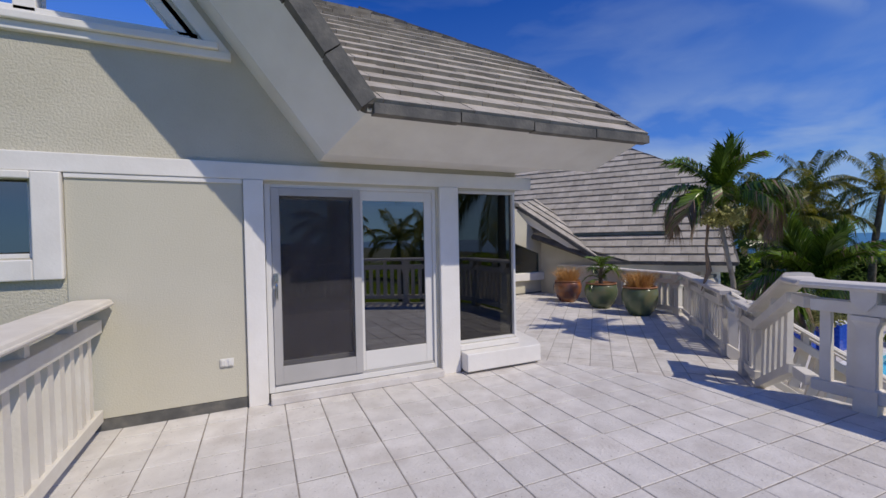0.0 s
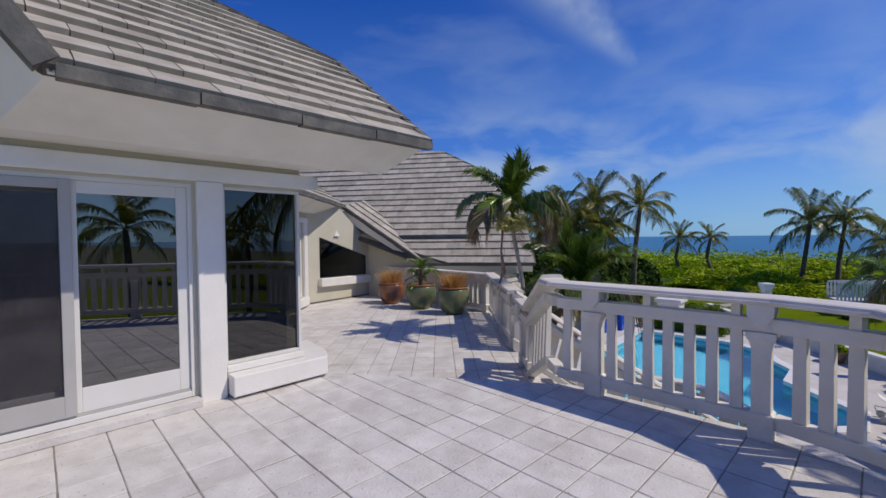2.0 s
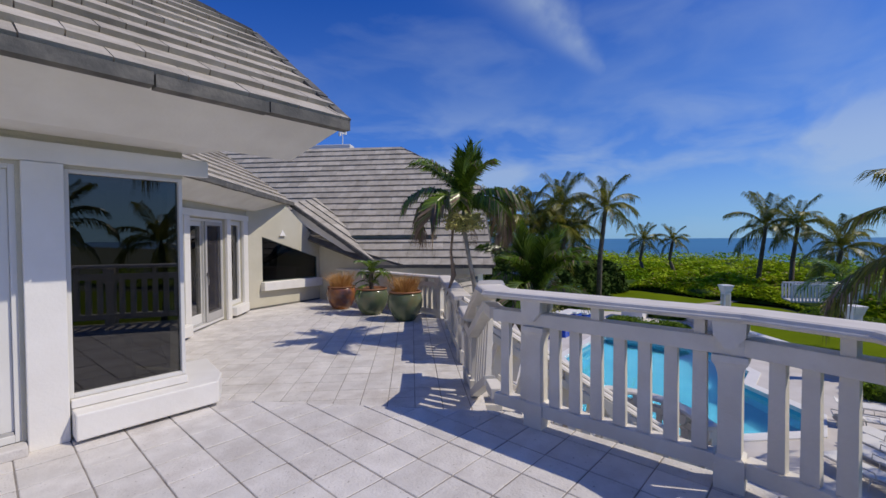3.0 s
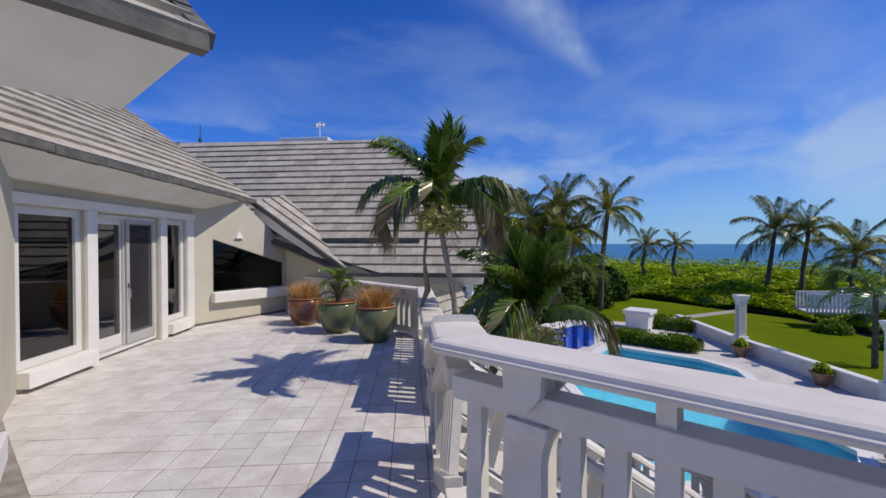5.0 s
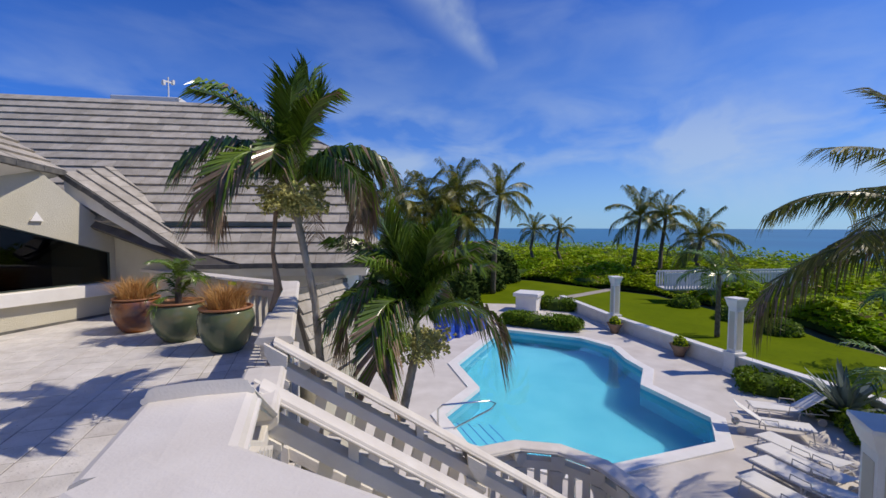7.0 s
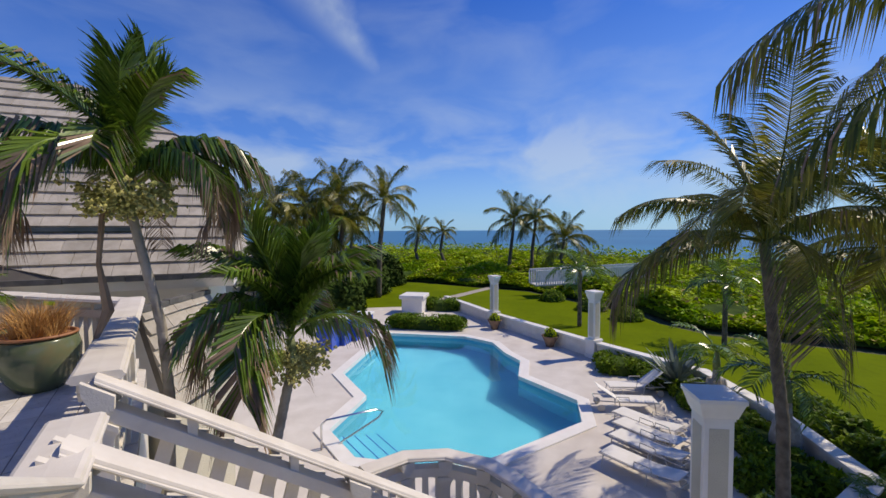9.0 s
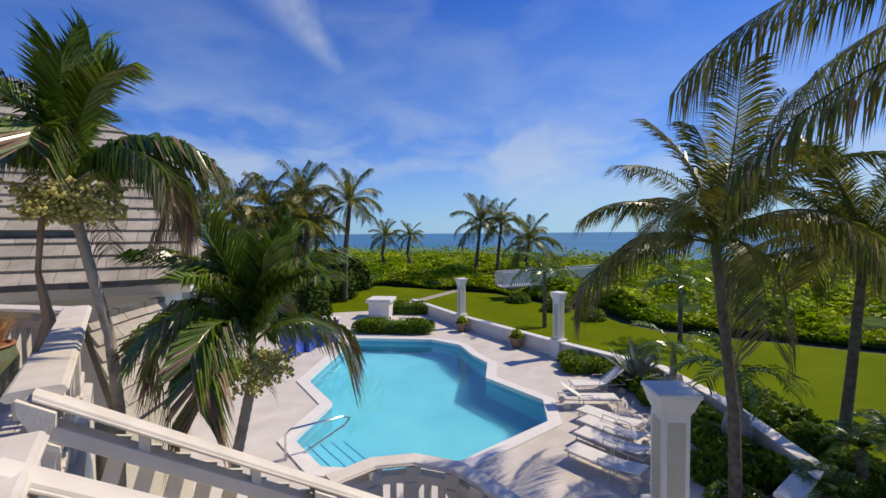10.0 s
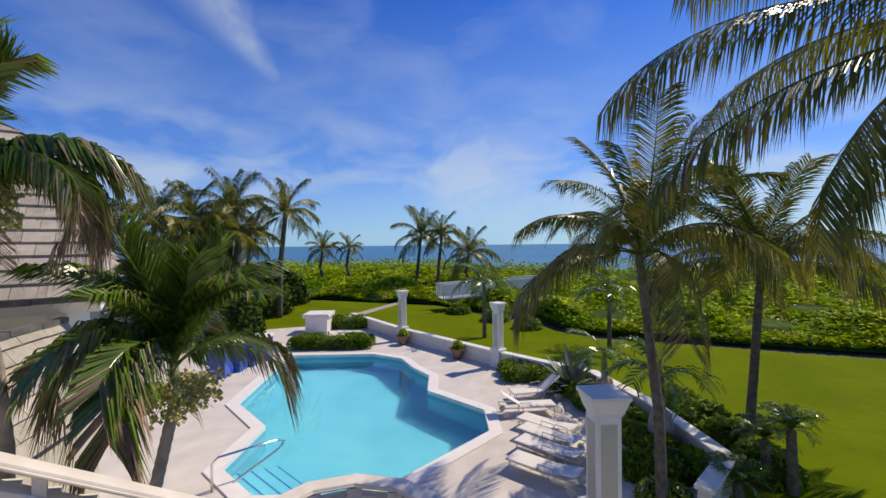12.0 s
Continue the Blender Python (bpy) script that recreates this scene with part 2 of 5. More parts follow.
AGAVE = material("agave_leaf", (0.13, 0.17, 0.14), (0.20, 0.24, 0.20), 2.0, 0.55, vary=0.15, island=True)
FABRIC = material("lounger_sling", (0.72, 0.70, 0.64), (0.78, 0.76, 0.71), 4.0, 0.8, bump=0.2, bscale=200)
METALW = material("lounger_frame", (0.52, 0.49, 0.44), (0.60, 0.57, 0.52), 4.0, 0.4)
COPPER = material("finial_metal", (0.05, 0.07, 0.06), (0.09, 0.11, 0.10), 4.0, 0.5, 0.6)
BOARDS = material("boardwalk", (0.52, 0.50, 0.47), (0.62, 0.60, 0.57), 2.0, 0.8)
HEDGE = material("hedge_leaf", (0.10, 0.18, 0.008), (0.20, 0.29, 0.015), 2.0, 0.6, spec=0.2, thin=0.25, vary=0.4, island=True)
STONE = material("path_stone", (0.35, 0.31, 0.26), (0.44, 0.40, 0.34), 2.0, 0.9, bump=0.3)

# water: clear pool surface and deep sea
WATER = glass("pool_water", (0.80, 0.95, 0.98))
WATER.node_tree.nodes["Principled BSDF"].inputs["IOR"].default_value = 1.33
wv = WATER.node_tree.nodes.new("ShaderNodeTexNoise")
wv.inputs["Scale"].default_value = 14
wb = WATER.node_tree.nodes.new("ShaderNodeBump")
wb.inputs["Strength"].default_value, wb.inputs["Distance"].default_value = 0.12, 0.01
WATER.node_tree.links.new(wv.outputs["Fac"], wb.inputs["Height"])
WATER.node_tree.links.new(wb.outputs["Normal"], WATER.node_tree.nodes["Principled BSDF"].inputs["Normal"])
SEA = material("sea", (0.010, 0.11, 0.22), (0.02, 0.16, 0.27), 0.006, 0.35, bump=0.6, bscale=0.4, spec=0.3)


# ---- mesh helpers ----
class MB:
    """Collects vertices and faces of one mesh."""

    def __init__(self):
        self.v, self.f = [], []

    def add(self, vs, fs):
        o = len(self.v)
        self.v += [tuple(p) for p in vs]
        self.f += [tuple(o + i for i in q) for q in fs]
        return self

    def box(self, x0, x1, y0, y1, z0, z1, m=None, taper=1.0):
        cx, cy = (x0 + x1) / 2, (y0 + y1) / 2
        vs = [Vector((x, y, z0)) for x, y in ((x0, y0), (x1, y0), (x1, y1), (x0, y1))]
        vs += [Vector((cx + (x - cx) * taper, cy + (y - cy) * taper, z1)) for x, y in ((x0, y0), (x1, y0), (x1, y1), (x0, y1))]
        if m:
            vs = [m @ p for p in vs]
        return self.add(vs, [(0, 3, 2, 1), (4, 5, 6, 7), (0, 1, 5, 4), (1, 2, 6, 5), (2, 3, 7, 6), (3, 0, 4, 7)])

    def prism(self, pts, d):
        """A polygon of 3D points, pushed by the vector d."""
        n = len(pts)
        a = [Vector(p) for p in pts]
        d = Vector(d)
        return self.add(a + [p + d for p in a], [tuple(reversed(range(n))), tuple(range(n, 2 * n))] + [(i, (i + 1) % n, (i + 1) % n + n, i + n) for i in range(n)])

    def tube(self, path, radii, n=8):
        ps = [Vector(p) for p in path]
        vs = []
        for i, p in enumerate(ps):
            t = (ps[min(i + 1, len(ps) - 1)] - ps[max(i - 1, 0)]).normalized()
            s = t.orthogonal() if abs(t.z) < 0.95 else t.cross(Vector((0, 1, 0)))
            if abs(t.z) < 0.95:
                s = t.cross(Vector((0, 0, 1)))
            s.normalize()
            u = s.cross(t)
            r = radii[i] if hasattr(radii, "__len__") else radii
            vs += [p + (s * math.cos(2 * math.pi * k / n) + u * math.sin(2 * math.pi * k / n)) * r for k in range(n)]
        fs = [(i * n + k, i * n + (k + 1) % n, (i + 1) * n + (k + 1) % n, (i + 1) * n + k) for i in range(len(ps) - 1) for k in range(n)]
        fs += [tuple(reversed(range(n))), tuple(range((len(ps) - 1) * n, len(ps) * n))]
        return self.add(vs, fs)

    def lathe(self, prof, n=20, c=(0, 0, 0)):
        vs = [Vector(c) + Vector((r * math.cos(2 * math.pi * k / n), r * math.sin(2 * math.pi * k / n), z)) for r, z in prof for k in range(n)]
        fs = [(i * n + k, i * n + (k + 1) % n, (i + 1) * n + (k + 1) % n, (i + 1) * n + k) for i in range(len(prof) - 1) for k in range(n)]
        return self.add(vs, fs + [tuple(reversed(range(n)))])

    def mesh(self, name, mat, smooth=False):
        me = bpy.data.meshes.new(name)
        me.from_pydata(self.v, [], self.f)
        me.materials.append(mat)
        if smooth:
            me.polygons.foreach_set("use_smooth", [True] * len(me.polygons))
        me.update()
        return me


def part(name, mb, mat, parent=None, label="", smooth=False, bevel=0.0, kind=""):
    """One mesh object, under a thing or a part."""
    ob = new(name, mb.mesh(name, mat, smooth) if isinstance(mb, MB) else mb)
    if parent:
        ob.parent = parent
    if bevel:
        bv = ob.modifiers.new("bevel", "BEVEL")
        bv.width, bv.segments, bv.limit_method = bevel, 2, "ANGLE"
    return tagged(ob, label, kind=kind)


def thing(name, label, category, group="", kind="", at=None):
    ob = new(name)
    ob.empty_display_size = 0.2
    if at is not None:
        ob.matrix_world = at
    return tagged(ob, label, category, group, kind)


def fill(loops, z):
    """A flat sheet bounded by an outer loop, with holes."""
    bm = bmesh.new()
    for lp in loops:
        vs = [bm.verts.new((x, y, z)) for x, y in lp]
        for i in range(len(vs)):
            bm.edges.new((vs[i], vs[(i + 1) % len(vs)]))
    bmesh.ops.triangle_fill(bm, use_beauty=True, use_dissolve=False, edges=bm.edges[:])
    bmesh.ops.recalc_face_normals(bm, faces=bm.faces[:])
    if bm.faces and sum(f.normal.z for f in bm.faces) < 0:
        bmesh.ops.reverse_faces(bm, faces=bm.faces[:])
    me = bpy.data.meshes.new("sheet")
    bm.to_mesh(me)
    bm.free()
    return me


def inside(x, y, poly):
    c = False
    for (x0, y0), (x1, y1) in zip(poly, poly[1:] + poly[:1]):
        if (y0 > y) != (y1 > y) and x < (x1 - x0) * (y - y0) / (y1 - y0) + x0:
            c = not c
    return c


def clip(poly, pts):
    """The part of a convex tile that lies in a convex polygon (counter-clockwise)."""
    out = pts
    for (x0, y0), (x1, y1) in zip(poly, poly[1:] + poly[:1]):
        src, out = out, []
        for i, p in enumerate(src):
            q = src[(i + 1) % len(src)]
            sp = (x1 - x0) * (p[1] - y0) - (y1 - y0) * (p[0] - x0)
            sq = (x1 - x0) * (q[1] - y0) - (y1 - y0) * (q[0] - x0)
            if sp >= 0:
                out.append(p)
            if sp * sq < 0:
                k = sp / (sp - sq)
                out.append((p[0] + (q[0] - p[0]) * k, p[1] + (q[1] - p[1]) * k))
        if not out:
            return []
    return out


def frame_to(p, q, z=0.0):
    """x along p to q, z up, origin at p."""
    d = Vector((q[0] - p[0], q[1] - p[1], 0))
    return Matrix.Translation((p[0], p[1], z)) @ Matrix.Rotation(math.atan2(d.y, d.x), 4, "Z"), d.length


# ---- structure: terraces ----
UP = [(-3.3, -6.4), (-0.45, -6.4), (2.62, -4.55), (2.82, -3.95), (2.79, -2.30), (1.22, 0.02), (-3.3, 0.02)]
STEP = [(1.22, 0.02), (2.62, -2.05), (2.95, -1.88), (1.55, 0.22)]
LOW = [(1.0, 0.3), (1.55, 0.1), (2.95, -2.0), (4.35, -0.82), (7.3, 2.15), (7.6, 7.6), (4.6, 7.2), (1.5, 4.2)]
terr = part("floor", MB().prism([(x, y, -0.12) for x, y in UP], (0, 0, 0.115)), GROUT, label="sunlit cream stone terrace floor with open joints", kind="structure")
stp = part("step", MB().prism([(x, y, -0.30) for x, y in STEP], (0, 0, 0.115)), GROUT, label="cream stone step down between the two terrace levels", kind="structure")
lowf = part("floor_lower", MB().prism([(x, y, ZF - 0.12) for x, y in LOW], (0, 0, 0.115)), GROUT, label="lower terrace floor of worn cream stone tiles", kind="structure")
for nm, poly, top in (("wall_terrace", UP, -0.122), ("wall_step", STEP, -0.302), ("wall_terrace_lower", LOW, ZF - 0.122)):
    part(nm, MB().prism([(x, y, ZP) for x, y in poly], (0, 0, top - ZP)), RAILP, label="white painted retaining wall under the terrace", kind="structure")

# ---- structure: house walls ----
def wall(name, mb, mat=STUCCO, label="cream stucco house wall", bevel=0.0):
    return part(name, mb, mat, label=label, kind="structure", bevel=bevel)


# wall with the sliding door, along x, facing south
w = MB()
w.box(-8, -4.15, 0, 0.3, 0, 3.15)
w.box(-4.15, -3.45, 0, 0.3, 0, 1.42)
w.box(-4.15, -3.45, 0, 0.3, 2.06, 3.15)
w.box(-3.45, -1.9, 0, 0.3, 0, 3.15)
w.box(-1.9, 1.0, 0, 0.3, 2.06, 3.15)
w.box(-0.06, 0.2, 0, 0.3, 0, 2.06)
w.box(0.2, 1.0, 0.02, 0.3, 0, 0.3)
w.prism([(-2.25, 0, 3.15), (-1.62, 0, 3.15), (-4.05, 0, 6.4), (-4.75, 0, 6.4)], (0, 0.3, 0))
wall("wall_south", w)
t = MB()
t.box(-8, 1.2, -0.04, -0.002, 2.085, 2.235)
wall("trim", t, WHITE, "white painted band over the doors and windows", 0.008)
for x0, x1, nm in ((-1.985, -1.815, "post"), (-0.035, 0.195, "post"), (-3.44, -3.26, "post")):
    wall("trim_post", MB().box(x0, x1, -0.05, -0.002, 0.0 if x0 > -3 else 1.27, 2.083), WHITE, "white painted door post on stucco wall", 0.008)
wall("panel", MB().box(-3.25, -1.99, -0.014, -0.002, 0.1, 2.06), SMOOTH, "smooth cream panel beside the sliding door")
wall("panel_trim", MB().box(-3.25, -1.99, -0.03, -0.002, 2.045, 2.083), WHITE, "white painted edge above the cream panel", 0.004)
wall("baseboard", MB().box(-3.25, -1.99, -0.018, -0.002, 0.0, 0.095), EDGE, "dark grey damp-proof strip at the wall foot")
wall("threshold", MB().box(-1.8, -0.04, -0.12, 0.02, 0.0, 0.075), TILES, "worn stone threshold under the sliding door", 0.01)

# return wall between the two house fronts, glass corner first
RW, RL = frame_to((1.0, 0.3), (1.69, 3.98))
w = MB().box(1.0, RL, 0.0, 0.3, ZP, 2.7, RW).box(0, 1.0, 0.02, 0.3, ZP, 0.3, RW).box(0, 1.0, 0, 0.3, 2.06, 2.7, RW)
wall("wall_return", w)

# front of the lower terrace, turned by 45 degrees
M2, L2 = frame_to((1.68, 3.96), (4.69, 6.97), ZF)
def b2(mb, s0, s1, d0, d1, z0, z1):
    return mb.box(s0, s1, d0, d1, z0 - ZF, z1 - ZF, M2)


w = MB()
b2(w, -0.4, 4.26, 0.0, 0.3, 1.98, 3.0)
b2(w, -0.4, 1.3, 0.0, 0.3, ZF, -0.1)
b2(w, 1.12, 1.33, 0.0, 0.3, -0.1, 1.98)
b2(w, 2.99, 3.2, 0.0, 0.3, ZF, 1.98)
b2(w, 3.2, 3.96, 0.0, 0.3, ZF, -0.08)
b2(w, 3.96, 4.26, 0.0, 0.3, ZF, 1.98)
b2(w, -0.4, 0.02, 0.0, 0.3, -0.1, 1.98)
wall("wall_east", w)
wall("trim_east", b2(MB(), -0.1, 4.6, -0.05, -0.002, 2.0, 2.14), WHITE, "white painted band over the terrace doors", 0.008)
for s0, s1 in ((1.12, 1.33), (2.99, 3.2), (3.96, 4.24)):
    wall("trim_post_east", b2(MB(), s0, s1, -0.06, -0.002, ZF, 1.998), WHITE, "white painted door post", 0.008)
wall("baseboard_east", b2(MB(), 3.2, 4.24, -0.062, -0.002, ZF, ZF + 0.05), EDGE, "dark strip at the wall foot")

# angled wall with the trapezoid window
M3, L3 = frame_to((4.69, 6.96), (7.16, 7.40), 0)
TRAP = [(0.47, 0.36), (2.42, 0.34), (2.42, 0.97), (0.47, 1.60)]
def quad3(pts, d0, d1):
    return MB().prism([M3 @ Vector((u, d0, z)) for u, z in pts], M3.to_3x3() @ Vector((0, d1 - d0, 0)))


w = quad3([(0, ZF), (L3, ZF), (L3, 0.34), (0, 0.36)], 0, 0.3)
for q in ([(0, 0.36), (0.47, 0.36), (0.47, 1.6), (0, 1.75)], [(2.42, 0.34), (L3, 0.34), (L3, 0.95), (2.42, 0.97)], [(0, 1.75), (0.47, 1.6), (2.42, 0.97), (L3, 0.95), (L3, 1.45), (1.15, 2.6), (0, 2.9)]):
    k = quad3(q, 0, 0.3)
    w.add(k.v, k.f)
wall("wall_angled", w)
wall("baseboard_angled", quad3([(0, ZF), (L3, ZF), (L3, ZF + 0.05), (0, ZF + 0.05)], -0.015, -0.002), EDGE, "dark strip at the foot of the stucco wall")
wall("window_sill", quad3([(0.42, 0.12), (2.5, 0.08), (2.5, 0.33), (0.42, 0.35)], -0.16, 0.02), WHITE, "white painted deep window sill", 0.01)
M4, L4 = frame_to((7.16, 7.40), (8.9, 8.6), 0)
wall("wall_far", MB().box(0, L4, 0, 0.3, ZF, 2.0, M4))
part("vent_cover", MB().prism([M3 @ Vector(p) for p in ((1.02, -0.06, 1.62), (1.22, -0.06, 1.62), (1.14, -0.01, 1.80))], M3.to_3x3() @ Vector((0, 0.05, 0))), WHITE, label="small white triangular wall light hood on stucco", kind="")["category"] = "wall light"

# rooms behind the glass: added plain shells, their dimness put into the colour
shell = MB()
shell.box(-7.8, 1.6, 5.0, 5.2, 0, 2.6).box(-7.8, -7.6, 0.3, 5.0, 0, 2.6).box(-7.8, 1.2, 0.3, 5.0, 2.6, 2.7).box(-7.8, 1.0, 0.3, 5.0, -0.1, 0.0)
wall("wall_inside", shell, INSIDE, "added room shell, coloured dark for the unlit house inside")
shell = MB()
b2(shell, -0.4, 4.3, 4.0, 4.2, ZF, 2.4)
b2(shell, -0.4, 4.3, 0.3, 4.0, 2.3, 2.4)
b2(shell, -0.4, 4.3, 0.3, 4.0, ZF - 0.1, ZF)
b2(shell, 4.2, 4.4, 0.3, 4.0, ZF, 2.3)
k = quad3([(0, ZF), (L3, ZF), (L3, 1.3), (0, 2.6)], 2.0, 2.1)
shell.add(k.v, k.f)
wall("wall_inside_east", shell, INSIDE, "added room shell, coloured dark behind the terrace doors")


# ---- windows and doors ----
def pane_frame(mb, x0, x1, z0, z1, d0, d1, w, m, wb=None, wt=None):
    """Four frame bars round an opening."""
    wb, wt = wb or w, wt or w
    mb.box(x0, x0 + w, d0, d1, z0, z1, m).box(x1 - w, x1, d0, d1, z0, z1, m)
    return mb.box(x0 + w, x1 - w, d0, d1, z0, z0 + wb, m).box(x0 + w, x1 - w, d0, d1, z1 - wt, z1, m)


def slider(name, m, width, z0, z1, label, screen_first):
    door = thing(name, label, "sliding door", kind="structure")
    part("door_frame", pane_frame(MB(), 0, width, z0, z1, 0.0, 0.14, 0.055, m), ALU, door, bevel=0.004)
    part("track", MB().box(0.06, width - 0.06, 0.01, 0.12, z0 + 0.055, z0 + 0.075, m), GREYF, door, "grey metal sliding track")
    half = width / 2
    sash = part("sash", pane_frame(MB(), half - 0.03, width - 0.056, z0 + 0.076, z1 - 0.056, 0.03, 0.07, 0.085, m, 0.2, 0.10), ALU, door, bevel=0.004)
    part("pane", MB().box(half + 0.05, width - 0.135, 0.045, 0.053, z0 + 0.27, z1 - 0.15, m), GLASS, sash)
    sash = part("sash", pane_frame(MB(), 0.056, half + 0.03, z0 + 0.076, z1 - 0.056, 0.08, 0.12, 0.085, m, 0.2, 0.10), ALU, door, bevel=0.004)
    part("pane", MB().box(0.135, half - 0.05, 0.095, 0.103, z0 + 0.27, z1 - 0.15, m), GLASS, sash)
    a, b = (0.056, half + 0.02) if screen_first else (half - 0.02, width - 0.056)
    scr = part("screen_panel", pane_frame(MB(), a, b, z0 + 0.076, z1 - 0.056, -0.012, 0.022, 0.075, m, 0.17, 0.075), GREYF, door, "grey framed insect screen", bevel=0.003)
    part("screen_mesh", MB().box(a + 0.07, b - 0.07, 0.003, 0.006, z0 + 0.24, z1 - 0.125, m), SCREEN, scr, "dark woven insect mesh")
    h = part("handle", MB().tube([m @ Vector((a + 0.03, -0.05, z)) for z in (0.88 + z0, 0.9 + z0, 1.02 + z0, 1.04 + z0)], [0.008, 0.012, 0.012, 0.008], 6).box(a + 0.01, a + 0.05, -0.04, -0.012, 1.06 + z0, 1.14 + z0, m), CHROME, door, "pale metal pull handle with latch", smooth=False)
    return door


slider("door_1", pose(-1.81, 0.02, 0.075), 1.77, 0.0, 2.005, "white framed sliding glass door with one insect screen panel", True)
slider("door_2", M2 @ pose(1.335, 0.05, 0.0), 1.65, 0.04, 2.34, "white framed sliding glass terrace door with dark screen panel", False)


def window(name, m, x0, x1, z0, z1, mat, label, fw=0.05):
    win = thing(name, label, "window", kind="structure")
    part("window_frame", pane_frame(MB(), x0, x1, z0, z1, 0.0, 0.10, fw, m), ALU, win, bevel=0.004)
    part("pane", MB().box(x0 + fw - 0.01, x1 - fw + 0.01, 0.045, 0.055, z0 + fw - 0.01, z1 - fw + 0.01, m), mat, win)
    return win


win = window("window_1", pose(0.2, 0.02, 0), 0.0, 0.8, 0.3, 2.06, DARKGL, "dark tinted corner window over a white sill", 0.03)
part("window_sill", MB().prism([(0.205, -0.19, 0.03), (1.2, -0.19, 0.03), (1.32, 0.05, 0.03), (1.42, 0.7, 0.03), (1.05, 0.7, 0.03), (0.98, 0.02, 0.03), (0.205, 0.02, 0.03)], (0, 0, 0.2)), WHITE, win, "white painted thick sill", bevel=0.012)
part("ledge", MB().box(0.205, 1.0, -0.03, 0.015, 0.235, 0.30), WHITE, win, bevel=0.006)
window("window_2", RW @ pose(0, -0.06, 0), 0.02, 1.0, 0.3, 2.06, DARKGL, "dark tinted side pane of the corner window", 0.03)
win = window("window_3", pose(0, 0.03, 0), -4.15, -3.45, 1.42, 2.06, GLASS, "small white framed window in stucco wall", 0.035)
part("window_surround", pane_frame(MB(), -4.35, -3.262, 1.25, 2.083, -0.06, -0.004, 0.18, Matrix(), 0.16, 0.06), WHITE, win, "broad white painted surround", bevel=0.01)
win = thing("window_4", "large white framed gable window with sloping side", "window", kind="structure")
part("pane", MB().prism([(-8, 0.1, 3.28), (-2.42, 0.1, 3.28), (-4.95, 0.1, 6.5), (-8, 0.1, 6.5)], (0, 0.01, 0)), GLASS, win)
fr = MB().box(-8, -2.05, -0.05, 0.2, 3.13, 3.2).box(-8, -2.15, -0.09, 0.05, 3.2, 3.26).box(-8, -2.3, 0.0, 0.15, 3.26, 3.34).box(-3.52, -3.38, 0.0, 0.15, 3.3, 5.0)
fr.prism([(-2.2, -0.03, 3.2), (-2.05, -0.03, 3.2), (-4.6, -0.03, 6.5), (-4.75, -0.03, 6.5)], (0, 0.2, 0))
fr.prism([(-2.45, 0.0, 3.3), (-2.3, 0.0, 3.3), (-4.85, 0.0, 6.5), (-5.0, 0.0, 6.5)], (0, 0.15, 0))
part("window_frame", fr, WHITE, win, "white painted stepped frame", bevel=0.008)
window("window_5", M2 @ pose(0, 0.04, -ZF), 0.02, 1.12, -0.1, 1.98, DARKGL, "tall dark fixed window with white frame", 0.1)
win = window("window_6", M2 @ pose(0, 0.04, -ZF), 3.2, 3.96, -0.08, 1.98, DARKGL, "narrow dark fixed window with white frame", 0.1)
for s0, s1 in ((0.0, 1.16), (3.18, 3.98)):
    part("window_sill", b2(MB(), s0, s1, -0.17, -0.002, ZF + 0.06, -0.10), WHITE, win, bevel=0.01)
win = thing("window_7", "dark trapezoid window in the angled stucco wall", "window", kind="structure")
part("pane", quad3(TRAP, 0.05, 0.06), TRAPGL, win)
fr = MB()
for a, c in zip(TRAP, TRAP[1:] + TRAP[:1]):
    cx, cz = 1.45, 0.8
    k = quad3([a, c, (c[0] + (cx - c[0]) * 0.03, c[1] + (cz - c[1]) * 0.05), (a[0] + (cx - a[0]) * 0.03, a[1] + (cz - a[1]) * 0.05)], 0.02, 0.1)
    fr.add(k.v, k.f)
part("window_frame", fr, COPPER, win, "thin dark frame")
part("outlet_cover", MB().box(-2.21, -2.10, -0.03, -0.014, 0.40, 0.47).box(-2.20, -2.165, -0.04, -0.03, 0.41, 0.46).box(-2.145, -2.11, -0.04, -0.03, 0.41, 0.46), ALU, label="white double outdoor socket with flip covers", bevel=0.003)["category"] = "wall socket"


# ---- roofs ----
def slope(origin, u, v, pitch):
    """A frame with x along the eave, y up the slope, z out of the roof."""
    u = Vector(u).normalized()
    h = Vector(v).normalized()
    y = h * math.cos(radians(pitch)) + Vector((0, 0, math.sin(radians(pitch))))
    z = u.cross(y)
    m = Matrix((u, y, z)).transposed().to_4x4()
    return Matrix.Translation(origin) @ m


def tile_mesh(pts, s0, s1):
    """One roof tile: proud by 5 cm at its foot, thin at its head."""
    k = lambda p: 0.055 - 0.043 * (p[1] - s0) / (s1 - s0)
    n = len(pts)
    vs = [(x, y, 0.002) for x, y in pts] + [(p[0], p[1], k(p)) for p in pts]
    return vs, [tuple(range(n, 2 * n))] + [(i, (i + 1) % n, (i + 1) % n + n, i + n) for i in range(n)]


